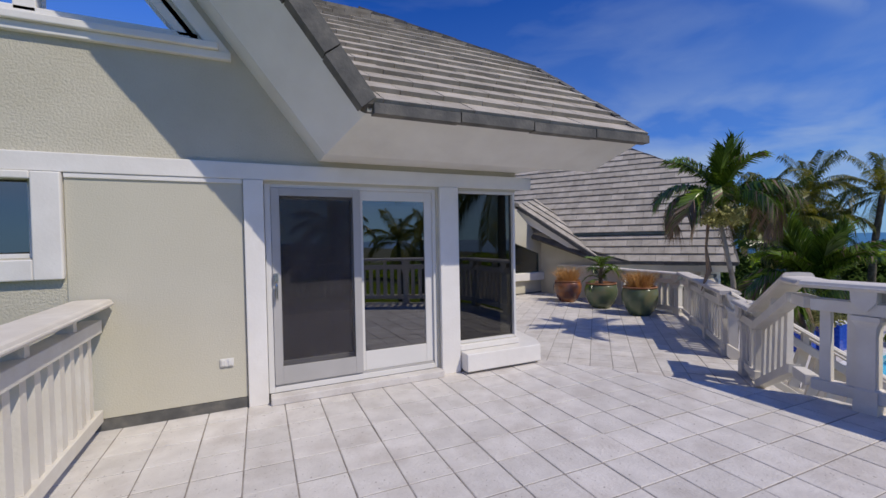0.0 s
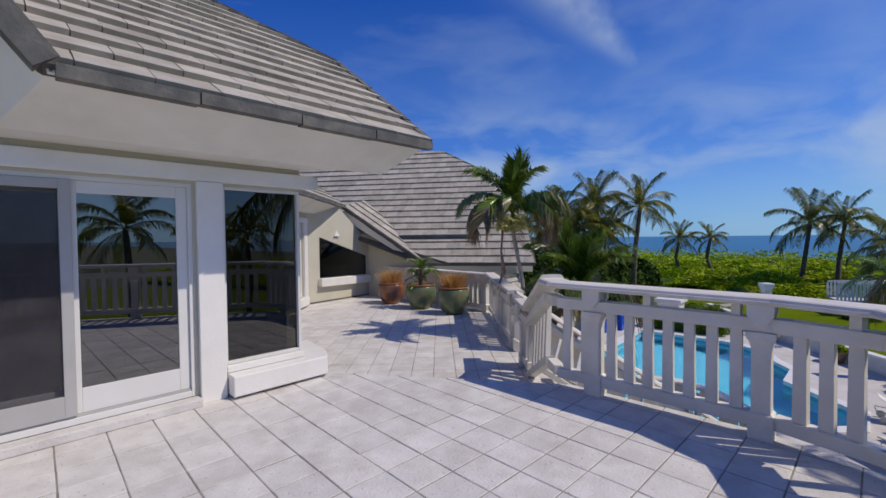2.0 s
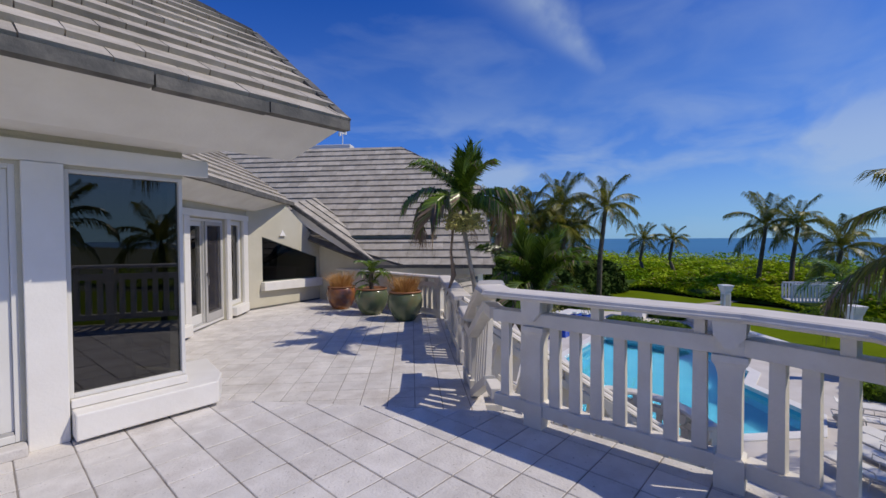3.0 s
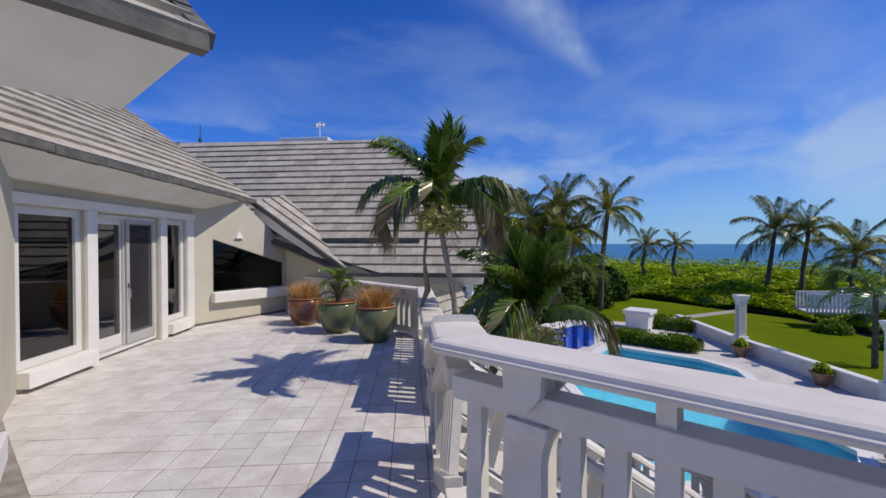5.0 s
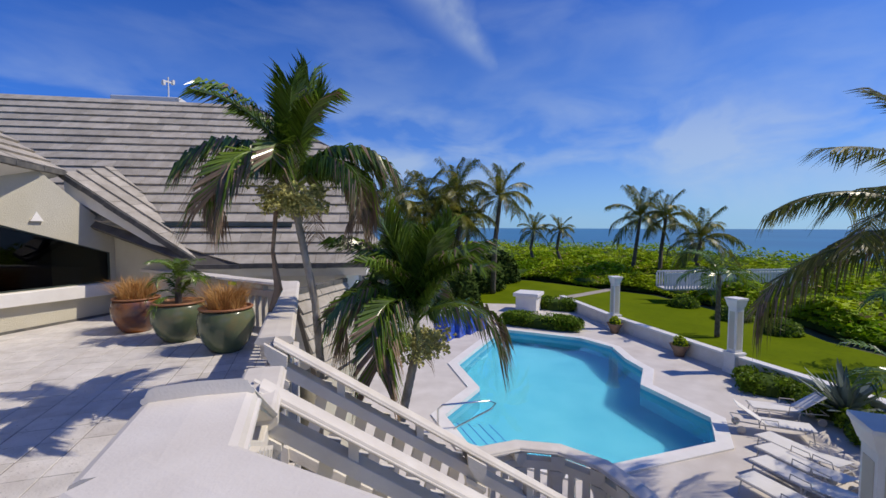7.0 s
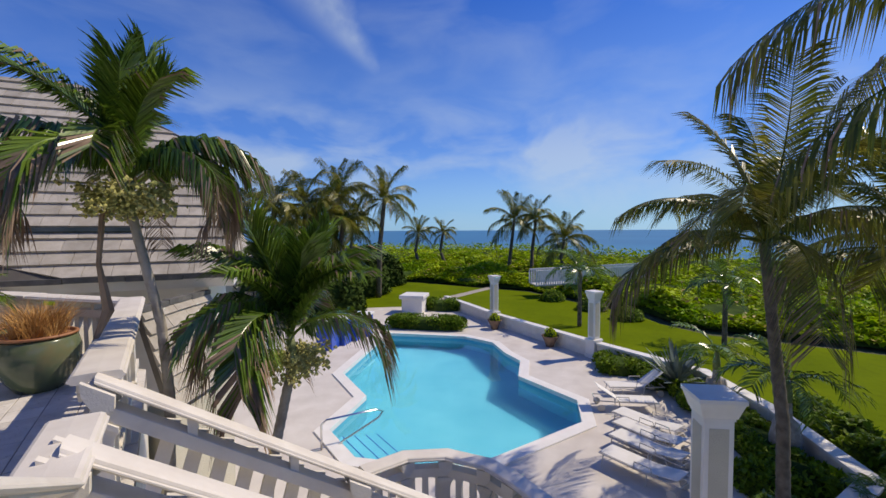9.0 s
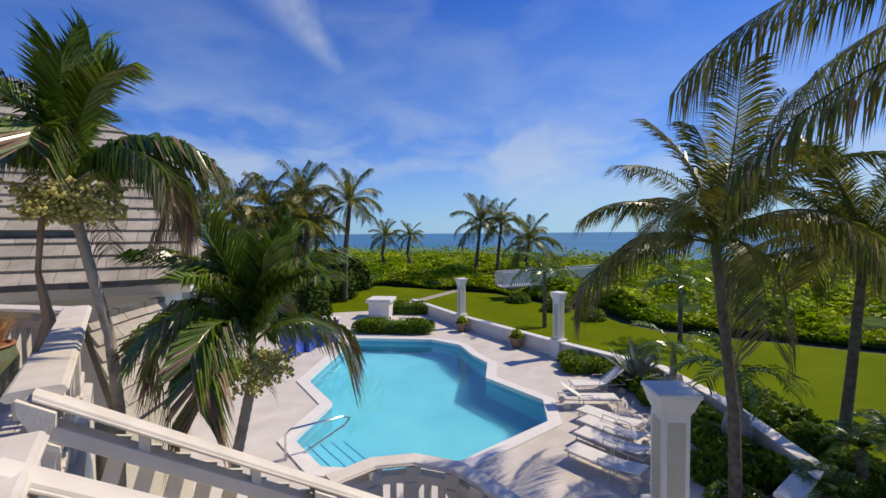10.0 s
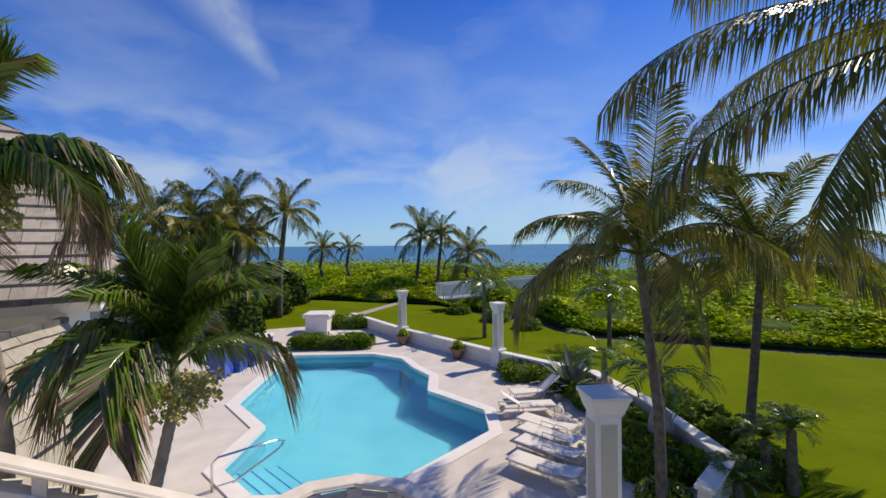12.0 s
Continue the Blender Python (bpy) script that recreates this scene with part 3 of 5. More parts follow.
def tile_roof(name, m, poly, label, exposure, width, near, pieces=250, thick=0.08):
    """Overlapping flat tiles, course by course, on a dark underlay."""
    roof = part(name, MB().prism([m @ Vector((x, y, -thick)) for x, y in poly], m.to_3x3() @ Vector((0, 0, thick))), UNDER, label=label, kind="structure")
    xs, ys = [p[0] for p in poly], [p[1] for p in poly]
    rng = random.Random(len(name) * 7 + int(xs[0] * 10))
    rest, items, cache = MB(), [], {}
    for r in range(int(max(ys) / exposure) + 1):
        s0, s1 = r * exposure, (r + 1) * exposure
        x = min(xs) - (width * 0.5 if r % 2 else 0.0) - rng.random() * 0.05
        while x < max(xs):
            wd = width
            q = clip(poly, [(x + 0.004, s0), (x + wd - 0.004, s0), (x + wd - 0.004, s1 + 0.02), (x + 0.004, s1 + 0.02)])
            if len(q) > 2 and max(p[0] for p in q) - min(p[0] for p in q) > 0.03:
                items.append((q, s0, s1, x, (x + wd / 2 - near[0]) ** 2 + (s0 - near[1]) ** 2))
            x += wd
    items.sort(key=lambda i: i[4])
    for i, (q, s0, s1, x, _) in enumerate(items):
        jit = rng.uniform(-0.006, 0.006)
        if i < pieces:
            key = tuple((round(p[0] - x, 3), round(p[1] - s0, 3)) for p in q)
            if key not in cache:
                vs, fs = tile_mesh([(p[0] - x, p[1] - s0) for p in q], 0, s1 - s0)
                mb = MB().add(vs, fs)
                cache[key] = mb.mesh("tile", ROOFT)
            o = part("tile", cache[key], None, roof)
            o.matrix_world = m @ pose(x, s0, 0.0, rng.uniform(-0.5, 0.5), 0, rng.uniform(-0.4, 0.4))
            o.location.z += jit * 0.5
        else:
            vs, fs = tile_mesh(q, s0, s1)
            rest.add([m @ Vector(v) for v in vs], fs)
    if rest.v:
        part("tiles", rest, ROOFS, roof, kind="stuff")
    return roof


def edge_tiles(roof, a, b, w, h, length, drop=0.0):
    """A row of dark edge tiles along an eave or verge, each a piece."""
    a, b = Vector(a), Vector(b)
    n = max(1, round((b - a).length / length))
    d = (b - a).normalized()
    side = d.cross(Vector((0, 0, 1))).normalized()
    up = side.cross(d)
    m0 = Matrix((d, side, up)).transposed().to_4x4()
    seg = (b - a).length / n
    me = MB().box(0.006, seg - 0.006, -w / 2, w / 2, -h, 0.0).mesh("edge_tile", EDGE)
    for i in range(n):
        o = part("edge_tile", me, None, roof, bevel=0.0)
        o.matrix_world = Matrix.Translation(a + d * seg * i + up * (0.008 * (i % 2))) @ m0


EA = (-1.03, -0.95, 2.60)
mA = slope(EA, (1, 0, 0), (0, 1, 0), 36.5)
RA = tile_roof("roof_bay", mA, [(-0.05, 0), (3.12, 0), (3.2, 2.5), (0.9, 4.7), (-2.8, 4.7)], "weathered flat concrete tile roof over the bay", 0.30, 0.42, (1.2, 0.0))
ra = [mA @ Vector((x, y, 0.0)) for x, y in ((3.12, 0.3), (3.2, 2.5), (0.9, 4.7), (-2.8, 4.7))]
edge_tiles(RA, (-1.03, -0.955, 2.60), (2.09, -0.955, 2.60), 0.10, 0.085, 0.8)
mB = slope((-1.03, -0.95, 2.63), (0, 1, 0), (-1, 0, 0), 53.0)
RB = tile_roof("roof_gable", mB, [(0.03, 0.05), (7.0, 0.05), (7.0, 6.2), (0.03, 6.2)], "steep tile roof of the gable", 0.34, 0.42, (0, 0), 20)
edge_tiles(RB, (-1.0, -0.93, 2.64), (-4.9, -0.93, 7.82), 0.13, 0.15, 0.46)
up = Vector((0, 0, 0.05))
edge_tiles(RA, mA @ Vector((3.12, 0, 0)) + up, ra[1] + up, 0.1, 0.09, 0.46)
edge_tiles(RA, ra[1] + up, ra[2] + up, 0.1, 0.09, 0.46)


def soffit(name, a, b, c, d, t, label):
    return part(name, MB().prism([a, b, c, d], t), WHITE, label=label, kind="structure")


soffit("eave_board", (-1.30, -0.37, 2.29), (1.84, -0.37, 2.29), (2.05, -0.93, 2.555), (-1.05, -0.93, 2.555), (0, 0, 0.03), "white painted sloping eave board")
soffit("eave_soffit", (-1.30, -0.37, 2.292), (1.22, -0.37, 2.292), (1.05, 0.05, 2.292), (-1.30, 0.05, 2.292), (0, 0, 0.05), "white soffit under the eave")
rk = Vector((-0.602, 0, 0.799)) * 6.0
soffit("verge_board", Vector((-1.30, -0.37, 2.29)), Vector((-1.05, -0.93, 2.555)), Vector((-1.05, -0.93, 2.555)) + rk, Vector((-1.30, -0.37, 2.29)) + rk, (0.03, 0, 0.03), "white painted board under the gable verge")
soffit("verge_soffit", Vector((-1.305, -0.37, 2.29)), Vector((-1.305, 0.02, 2.29)), Vector((-1.305, 0.02, 2.29)) + rk, Vector((-1.305, -0.37, 2.29)) + rk, (0.04, 0, 0.03), "white soffit under the gable verge")

# roof over the lower terrace front
U2, V2 = Vector((0.7071, 0.7071, 0)), Vector((-0.7071, 0.7071, 0))
E2 = Vector((6.47, 7.70, 2.62))
m2r = slope(E2, U2, V2, 36.0)
R2 = tile_roof("roof_east", m2r, [(-8.2, 0), (0, 0), (0.0, 9.0), (-8.2, 9.0)], "weathered flat tile roof above the terrace doors", 0.30, 0.42, (-1.5, 0.0))
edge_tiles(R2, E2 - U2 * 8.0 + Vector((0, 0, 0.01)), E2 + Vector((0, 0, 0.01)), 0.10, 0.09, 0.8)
i0 = E2 + V2 * 0.56 + Vector((0, 0, -0.33))
soffit("eave_board_east", i0 - U2 * 8.0, i0 - U2 * 0.25, E2 + Vector((0, 0, -0.04)), E2 - U2 * 8 + Vector((0, 0, -0.04)), (0, 0, 0.03), "white painted sloping eave board")
soffit("eave_soffit_east", i0 - U2 * 8.0, i0 - U2 * 0.25, i0 - U2 * 0.25 + V2 * 0.6, i0 - U2 * 8.0 + V2 * 0.6, (0, 0, 0.04), "white soffit under the eave")

# big roof of the far wing
B0, EE, NN = Vector((9.3, 2.3, 0.76)), Vector((0.565, -0.825, 0)), Vector((0.825, 0.565, 0))
mD = slope(B0, EE, NN, 48.0)
RD = tile_roof("roof_wing", mD, [(-3.3, 0), (0.05, 0), (-0.38, 3.3), (-3.3, 5.55), (-13.0, 5.75), (-13.0, 4.0), (-8.0, 2.1)], "large weathered flat tile roof of the far wing", 0.285, 0.40, (-2.0, 1.0), 300)
a, b_, c = mD @ Vector((0.05, 0, -0.02)), mD @ Vector((-0.38, 3.3, -0.02)), mD @ Vector((-3.3, 5.55, -0.02))
mE = MB().prism([a, a + NN * 7 - EE * 4, b_ + NN * 3.2 - EE * 2, b_], EE * -0.1).prism([b_, b_ + NN * 3.2 - EE * 2, c + NN * 0.3, c], EE * -0.1)
part("roof_wing_side", mE, ROOFS, label="tile clad hip side of the far wing roof", kind="structure")
edge_tiles(RD, a + Vector((0, 0, 0.03)), b_ + Vector((0, 0, 0.05)), 0.10, 0.1, 0.4)
edge_tiles(RD, b_ + Vector((0, 0, 0.05)), c + Vector((0, 0, 0.05)), 0.10, 0.1, 0.4)
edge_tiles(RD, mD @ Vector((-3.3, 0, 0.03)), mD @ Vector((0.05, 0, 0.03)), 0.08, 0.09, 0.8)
soffit("eave_board_wing", B0 - EE * 3.3 + Vector((0, 0, -0.05)), B0 + Vector((0, 0, -0.05)), B0 + NN * 0.1 + Vector((0, 0, -0.24)), B0 - EE * 3.3 + NN * 0.1 + Vector((0, 0, -0.24)), NN * 0.05, "white painted fascia under the wing eave")
soffit("soffit_wing", B0 - EE * 3.3 + NN * 0.1 + Vector((0, 0, -0.24)), B0 + NN * 0.1 + Vector((0, 0, -0.24)), B0 + NN * 7 + Vector((0, 0, -0.24)), B0 - EE * 3.3 + NN * 7 + Vector((0, 0, -0.24)), (0, 0, 0.05), "white soffit of the far wing")
part("roof_vent", MB().prism([mD @ Vector((-5.0, 0.98, 0.05)), mD @ Vector((-1.6, 0.98, 0.05)), mD @ Vector((-1.6, 1.06, 0.07)), mD @ Vector((-5.0, 1.06, 0.07))], mD.to_3x3() @ Vector((0, 0, 0.03))), COPPER, RD, "long dark slot vent")
wm = MB()
Mw, _ = frame_to(B0 + NN * 2.2, B0 + NN * 2.2 - EE * 8, ZP)
wm.box(0.6, 3.2, -0.3, 0, 0, 3.8, Mw)
wall("wall_wing", wm, WHITE, "white painted wall under the far wing roof")
for s in (0.5, 1.7):
    p0 = B0 + NN * (0.7 + 1.2 * (s > 1)) - EE * 0.5
    part("column", MB().box(p0.x - 0.16, p0.x + 0.16, p0.y - 0.16, p0.y + 0.16, ZP, 0.5).box(p0.x - 0.22, p0.x + 0.22, p0.y - 0.22, p0.y + 0.22, ZP + 3.0, ZP + 3.1), WHITE, label="white painted square column under the wing roof", bevel=0.01, kind="structure")
# sloping roof strip between the two wings
c0, c1 = Vector((6.42, 7.72, 2.60)), Vector((7.55, 5.05, 0.78))
uC = (c1 - c0).normalized()
vC = Vector((0.62, 0.62, 0.48))
zC = uC.cross(vC).normalized()
yC = zC.cross(uC)
mC = Matrix.Translation(c0) @ Matrix((uC, yC, zC)).transposed().to_4x4()
RC = tile_roof("roof_link", mC, [(0, 0), ((c1 - c0).length, 0), ((c1 - c0).length, 0.45), (0, 1.1)], "sloping tile roof strip linking both wings", 0.30, 0.40, (1.5, 0), 60)
edge_tiles(RC, c0 + Vector((0, 0, 0.03)), c1 + Vector((0, 0, 0.03)), 0.1, 0.1, 0.6)
lk = Vector((0.05, 0.02, 0))
soffit("eave_board_link", c0 + lk + Vector((0, 0, -0.07)), c1 + lk + Vector((0, 0, -0.07)), c1 + lk + Vector((0, 0, -0.20)), c0 + lk + Vector((0, 0, -0.42)), (0.03, 0.012, 0), "white painted raking board under the link roof")
zl = lambda y: 2.6 - 1.82 * (7.72 - y) / 2.67 - 0.12
wall("wall_link", MB().prism([(7.17, 7.42, ZF), (7.55, 5.1, ZF), (7.55, 5.1, zl(5.1)), (7.17, 7.42, zl(7.42))], (0.22, 0.035, 0)), STUCCO, "cream stucco wall under the link roof")
# low lean-to roof beside the terrace
g = [Vector(p) for p in ((7.45, 2.40, 0.40), (9.20, 2.77, 0.40), (9.05, 2.12, -0.95), (7.30, 1.75, -0.95))]
uG = (g[2] - g[3]).normalized()
zG = uG.cross(g[0] - g[3]).normalized()
yG = zG.cross(uG)
mG = Matrix.Translation(g[3]) @ Matrix((uG, yG, zG)).transposed().to_4x4()
gl = [mG.inverted() @ p for p in g]
RG = tile_roof("roof_lean_to", mG, [(gl[3].x, 0), (gl[2].x, 0), (gl[1].x, gl[1].y), (gl[0].x, gl[0].y)], "weathered steep tile slope below the terrace", 0.22, 0.5, (1, 1), 40)
edge_tiles(RG, g[0] + Vector((0, 0, 0.06)), g[1] + Vector((0, 0, 0.06)), 0.12, 0.08, 0.6)
wall("wall_lean_to", MB().prism([(p.x, p.y + 0.05, ZP) for p in (g[3], g[2], g[1], g[0])], (0, 0, -1.06 - ZP)), STUCCO, "cream wall under the tiled slope")
# ridge cap, vane and finial
ridge = mD @ Vector((-6.3, 5.75, 0))
part("ridge_vent", MB().box(-0.9, 0.9, -0.25, 0.25, -0.15, 0.16, Matrix.Translation(ridge + NN * 0.6) @ Matrix.Rotation(math.atan2(EE.y, EE.x), 4, "Z")), WHITE, label="low white vent box on the wing ridge", kind="structure", bevel=0.02)
vane = thing("weather_vane", "small white weather instrument on a thin mast", "weather vane")
vp = ridge + EE * 0.55 + NN * 0.5
part("mast", MB().tube([vp, vp + Vector((0, 0, 0.75))], 0.02, 6), WHITE, vane)
part("cups", MB().box(-0.15, 0.15, -0.02, 0.02, 0.6, 0.64, Matrix.Translation(vp)).box(0.1, 0.16, -0.05, 0.05, 0.58, 0.7, Matrix.Translation(vp)).box(-0.16, -0.1, -0.05, 0.05, 0.5, 0.62, Matrix.Translation(vp)), WHITE, vane)
fp = mD @ Vector((-10.6, 5.75, 0)) + NN * 1.0
fin = MB().lathe([(0.09, -0.4), (0.05, 0.0), (0.10, 0.12), (0.03, 0.22), (0.07, 0.32), (0.025, 0.42), (0.012, 0.9)], 10, fp)
part("roof_finial", fin, COPPER, label="dark green metal roof finial", smooth=True)["category"] = "finial"


# ---- balustrades ----
def balustrade(label, p, q, z, posts=(), n=8, cap_w=0.30, h=1.08, ends=(0.0, 0.0), lift=0.0):
    """Wide cap on blocks, two rails, flat slats and square posts. lift: fall of the rail along its length."""
    m, L = frame_to(p, q, z)
    sh = Matrix.Identity(4)
    sh[2][0] = lift / L
    m = m @ sh
    r = thing("balustrade", label, "balustrade")
    c = MB()
    e0, e1 = -ends[0], L + ends[1]
    hw = cap_w / 2
    edge = [(hw - 0.035, -0.066), (hw - 0.02, -0.062), (hw - 0.018, -0.052), (hw - 0.006, -0.05), (hw, -0.042), (hw - 0.002, -0.034), (hw - 0.01, -0.03), (hw - 0.012, -0.024), (hw - 0.018, -0.012), (hw - 0.035, -0.004)]
    prof = [(-y, h + zz) for y, zz in edge] + [(0, h)] + [(y, h + zz) for y, zz in reversed(edge)]
    c.prism([m @ Vector((e0, y, zz)) for y, zz in prof], m.to_3x3() @ Vector((e1 - e0, 0, 0)))
    part("cap", c, CAP, r, "broad weathered white cap")
    part("top_rail", MB().box(0, L, -0.066, 0.066, h - 0.27, h - 0.165, m), RAILP, r, bevel=0.006)
    part("bottom_rail", MB().box(0, L, -0.055, 0.055, 0.09, 0.19, m), RAILP, r, bevel=0.006)
    slat = MB().box(-0.042, 0.042, -0.03, 0.03, 0.191, h - 0.271, None, 0.9).mesh("slat", RAILP)
    edges = sorted([0.0, L] + list(posts))
    for a, b in zip(edges, edges[1:]):
        pad = 0.08 if b - a > 0.5 else 0.0
        k = max(1, round((b - a - 2 * pad) / 0.168))
        for i in range(k):
            s = a + pad + (b - a - 2 * pad) * (i + 0.5) / k
            if b - a > 0.3:
                part("slat", slat, None, r).matrix_world = m @ Matrix.Translation((s, 0, 0))
            if i % 4 == 2:
                part("cap_block", MB().box(s - 0.03, s + 0.03, -0.05, 0.05, h - 0.166, h - 0.065, m), RAILP, r)
    for s in posts:
        prof = [(0.078, 0.08, 0.0), (0.078, 0.08, 0.19), (0.06, 0.066, 0.205), (0.06, 0.066, h - 0.42), (0.063, 0.068, h - 0.385), (0.07, 0.072, h - 0.355), (0.08, 0.078, h - 0.33), (0.092, 0.086, h - 0.312), (0.092, 0.086, h - 0.274), (0.055, 0.06, h - 0.272), (0.055, 0.06, h - 0.065)]
        vs = [m @ Vector((s + sx * ww, sy * dd, zz)) for ww, dd, zz in prof for sx, sy in ((-1, -1), (1, -1), (1, 1), (-1, 1))]
        fs = [(4 * i + k, 4 * i + (k + 1) % 4, 4 * i + 4 + (k + 1) % 4, 4 * i + 4 + k) for i in range(len(prof) - 1) for k in range(4)]
        body = MB().add(vs, fs + [(0, 3, 2, 1), tuple(range(4 * len(prof) - 4, 4 * len(prof)))])
        po = part("post", body, RAILP, r)
        for sd in (-1, 1):
            k = MB().prism([m @ Vector((s + x, sd * 0.0755, zz)) for x, zz in ((-0.085, h - 0.066), (0.085, h - 0.066), (0.08, h - 0.15), (0.022, h - 0.225), (-0.022, h - 0.225), (-0.08, h - 0.15))], m.to_3x3() @ Vector((0, sd * 0.04, 0)))
            part("bracket_block", k, RAILP, po)
    return r


balustrade("weathered white balustrade along the upper terrace", (2.70, -2.22), (2.70, -3.98), 0.0, (0.38, 1.68), ends=(0.05, 0.06))
balustrade("short turned end of the white balustrade", (2.74, -2.19), (2.93, -2.00), 0.0, (), ends=(0.06, 0.04), cap_w=0.30)
balustrade("short angled length of white balustrade", (2.70, -3.98), (2.53, -4.56), 0.0, (), ends=(0.02, 0.05))
balustrade("white balustrade on the south edge of the terrace", (2.53, -4.56), (-0.45, -6.3), 0.0, (1.2, 2.4), ends=(0.05, 0.05))
balustrade("white balustrade behind the terrace", (-0.45, -6.3), (-3.12, -6.3), 0.0, (1.3,), ends=(0.05, 0.15))
balustrade("white balustrade meeting the house wall", (-3.10, -6.3), (-3.10, -0.06), 0.0, (1.5, 3.0, 4.5), ends=(0.15, 0.0))
balustrade("white balustrade sloping down beside the terrace step", (3.00, -1.93), (3.66, -1.26), 0.0, (), ends=(0.08, 0.02), h=1.08, cap_w=0.27, lift=-0.47)
balustrade("low white balustrade beside the stair head", (3.66, -1.26), (4.10, -0.84), ZF, (0.5,), ends=(0.03, 0.1), h=0.975, cap_w=0.27)
balustrade("white balustrade along the lower terrace", (4.72, -0.25), (7.15, 2.18), ZF, (0.05, 1.2, 2.4), ends=(0.14, 0.1), h=1.02)
par = thing("parapet", "solid weathered white parapet with a broad cap behind the pots", "parapet", kind="structure")
balustrade("white balustrade behind the glazed pots", (7.18, 2.25), (7.28, 4.0), ZF, (0.1,), ends=(0.05, 0.0), h=1.0)
Mp, Lp = frame_to((7.28, 4.0), (7.48, 7.42), ZF)
part("parapet_wall", MB().box(0, Lp, -0.09, 0.09, 0, 0.93, Mp), RAILP, par)
part("cap", MB().box(0.0, Lp, -0.15, 0.15, 0.932, 1.0, Mp), CAP, par, bevel=0.012)

# ---- stair to the pool ----
SD = Vector((math.cos(radians(-52)), math.sin(radians(-52)), 0))
SN = Vector((-SD.y, SD.x, 0))
SLOPE = 0.65
s_near, s_far = Vector((3.90, -1.07, ZF)), Vector((4.62, -0.36, ZF))
stair = thing("stair", "stone stair going down to the pool deck", "stair", kind="structure")
for i in range(11):
    o = s_near + SD * (0.27 * i + 0.05) + Vector((0, 0, -0.185 * (i + 1)))
    part("tread", MB().prism([o - SN * 0.1, o + SD * 0.3 - SN * 0.1, o + SD * 0.3 + SN * 1.15, o + SN * 1.15], (0, 0, -0.2)), TILES, stair)
LEN = 3.3
for st, nm in ((s_near, "stair balustrade with white slats, near the terrace"), (s_far, "stair balustrade with white slats, along the palm bed")):
    e = st + SD * LEN
    balustrade(nm, (st.x, st.y), (e.x, e.y), ZF, (0.02, 1.65, LEN - 0.1), h=1.02, cap_w=0.17, lift=-SLOPE * LEN)
# landing with its bowed rail
LZ = -2.24
land = [(5.4, -3.9), (6.7, -3.45), (7.0, -3.0), (7.3, -2.65), (7.45, -2.1), (7.32, -1.55), (6.9, -1.15), (5.9, -1.8)]
part("landing", MB().prism([(x, y, ZP) for x, y in land], (0, 0, LZ - ZP)), DECK, label="stone stair landing above the pool", kind="structure")
for p, q in (((6.62, -3.28), (7.02, -2.90)), ((7.02, -2.90), (7.28, -2.58)), ((7.28, -2.58), (7.40, -2.06)), ((7.40, -2.06), (7.26, -1.58)), ((7.26, -1.58), (6.88, -1.22))):
    balustrade("white bowed balustrade of the stair landing", p, q, LZ, (0.02,), ends=(0.03, 0.03), cap_w=0.24, h=1.08)

# ---- pool and deck ----
def outset(poly, d):
    out = []
    n = len(poly)
    for i in range(n):
        a, b, c = Vector(poly[i - 1]), Vector(poly[i]), Vector(poly[(i + 1) % n])
        e1, e2 = (b - a).normalized(), (c - b).normalized()
        n1, n2 = Vector((e1.y, -e1.x)), Vector((e2.y, -e2.x))
        k = (n1 + n2) / max(0.35, 1 + n1.dot(n2))
        out.append(tuple(b + k * d))
    return out


RIM = [(10.25, -1.75), (10.89, -2.57), (13.03, -4.68), (14.65, -4.72), (16.33, -3.07), (17.9, -3.1), (18.9, -2.45), (20.35, -1.85), (21.25, -0.35), (21.2, 3.65), (15.3, 3.35), (13.6, 1.85), (11.48, 1.95), (10.25, 0.65)]
POOL = outset(RIM, -0.33)
pool = thing("pool", "large turquoise swimming pool with white coping", "swimming pool", kind="structure")
cp = MB()
for i in range(len(POOL)):
    j = (i + 1) % len(POOL)
    cp.prism([(*POOL[i], ZP - 0.08), (*RIM[i], ZP - 0.08), (*RIM[j], ZP - 0.08), (*POOL[j], ZP - 0.08)], (0, 0, 0.12))
part("coping", cp, WHITE, pool, "white painted pool coping")
basin = MB()
for i in range(len(POOL)):
    j = (i + 1) % len(POOL)
    basin.add([(*POOL[i], ZP - 0.08), (*POOL[j], ZP - 0.08), (*POOL[j], ZP - 1.35), (*POOL[i], ZP - 1.35)], [(3, 2, 1, 0)])
basin.add([(x, y, ZP - 1.35) for x, y in POOL], [tuple(range(len(POOL)))])
part("basin", basin, PLASTER, pool, "turquoise plaster basin")
wt = part("water", fill([POOL], ZP - 0.14), None, pool, "clear calm pool water")
wt.data.materials.append(WATER)
wt.visible_shadow = False
for i in range(4):
    a, b = Vector((10.6, 0.5)), Vector((11.6, 1.6))
    d = (Vector((1, -0.75)).normalized()) * 0.33 * (i + 1)
    part("pool_step", MB().prism([(a.x, a.y, ZP - 1.3), (a.x + d.x, a.y + d.y, ZP - 1.3), (b.x + d.x, b.y + d.y, ZP - 1.3), (b.x, b.y, ZP - 1.3)], (0, 0, 0.95 - 0.2 * i)), PLASTER, pool)
    part("step_edge", MB().prism([(a.x + d.x - 0.012, a.y + d.y, ZP - 0.35 - 0.2 * i + 0.004), (a.x + d.x + 0.01, a.y + d.y, ZP - 0.35 - 0.2 * i + 0.004), (b.x + d.x + 0.01, b.y + d.y, ZP - 0.35 - 0.2 * i + 0.004), (b.x + d.x - 0.012, b.y + d.y, ZP - 0.35 - 0.2 * i + 0.004)], (0, 0, 0.01)), BLUET, pool, "thin blue tile line")

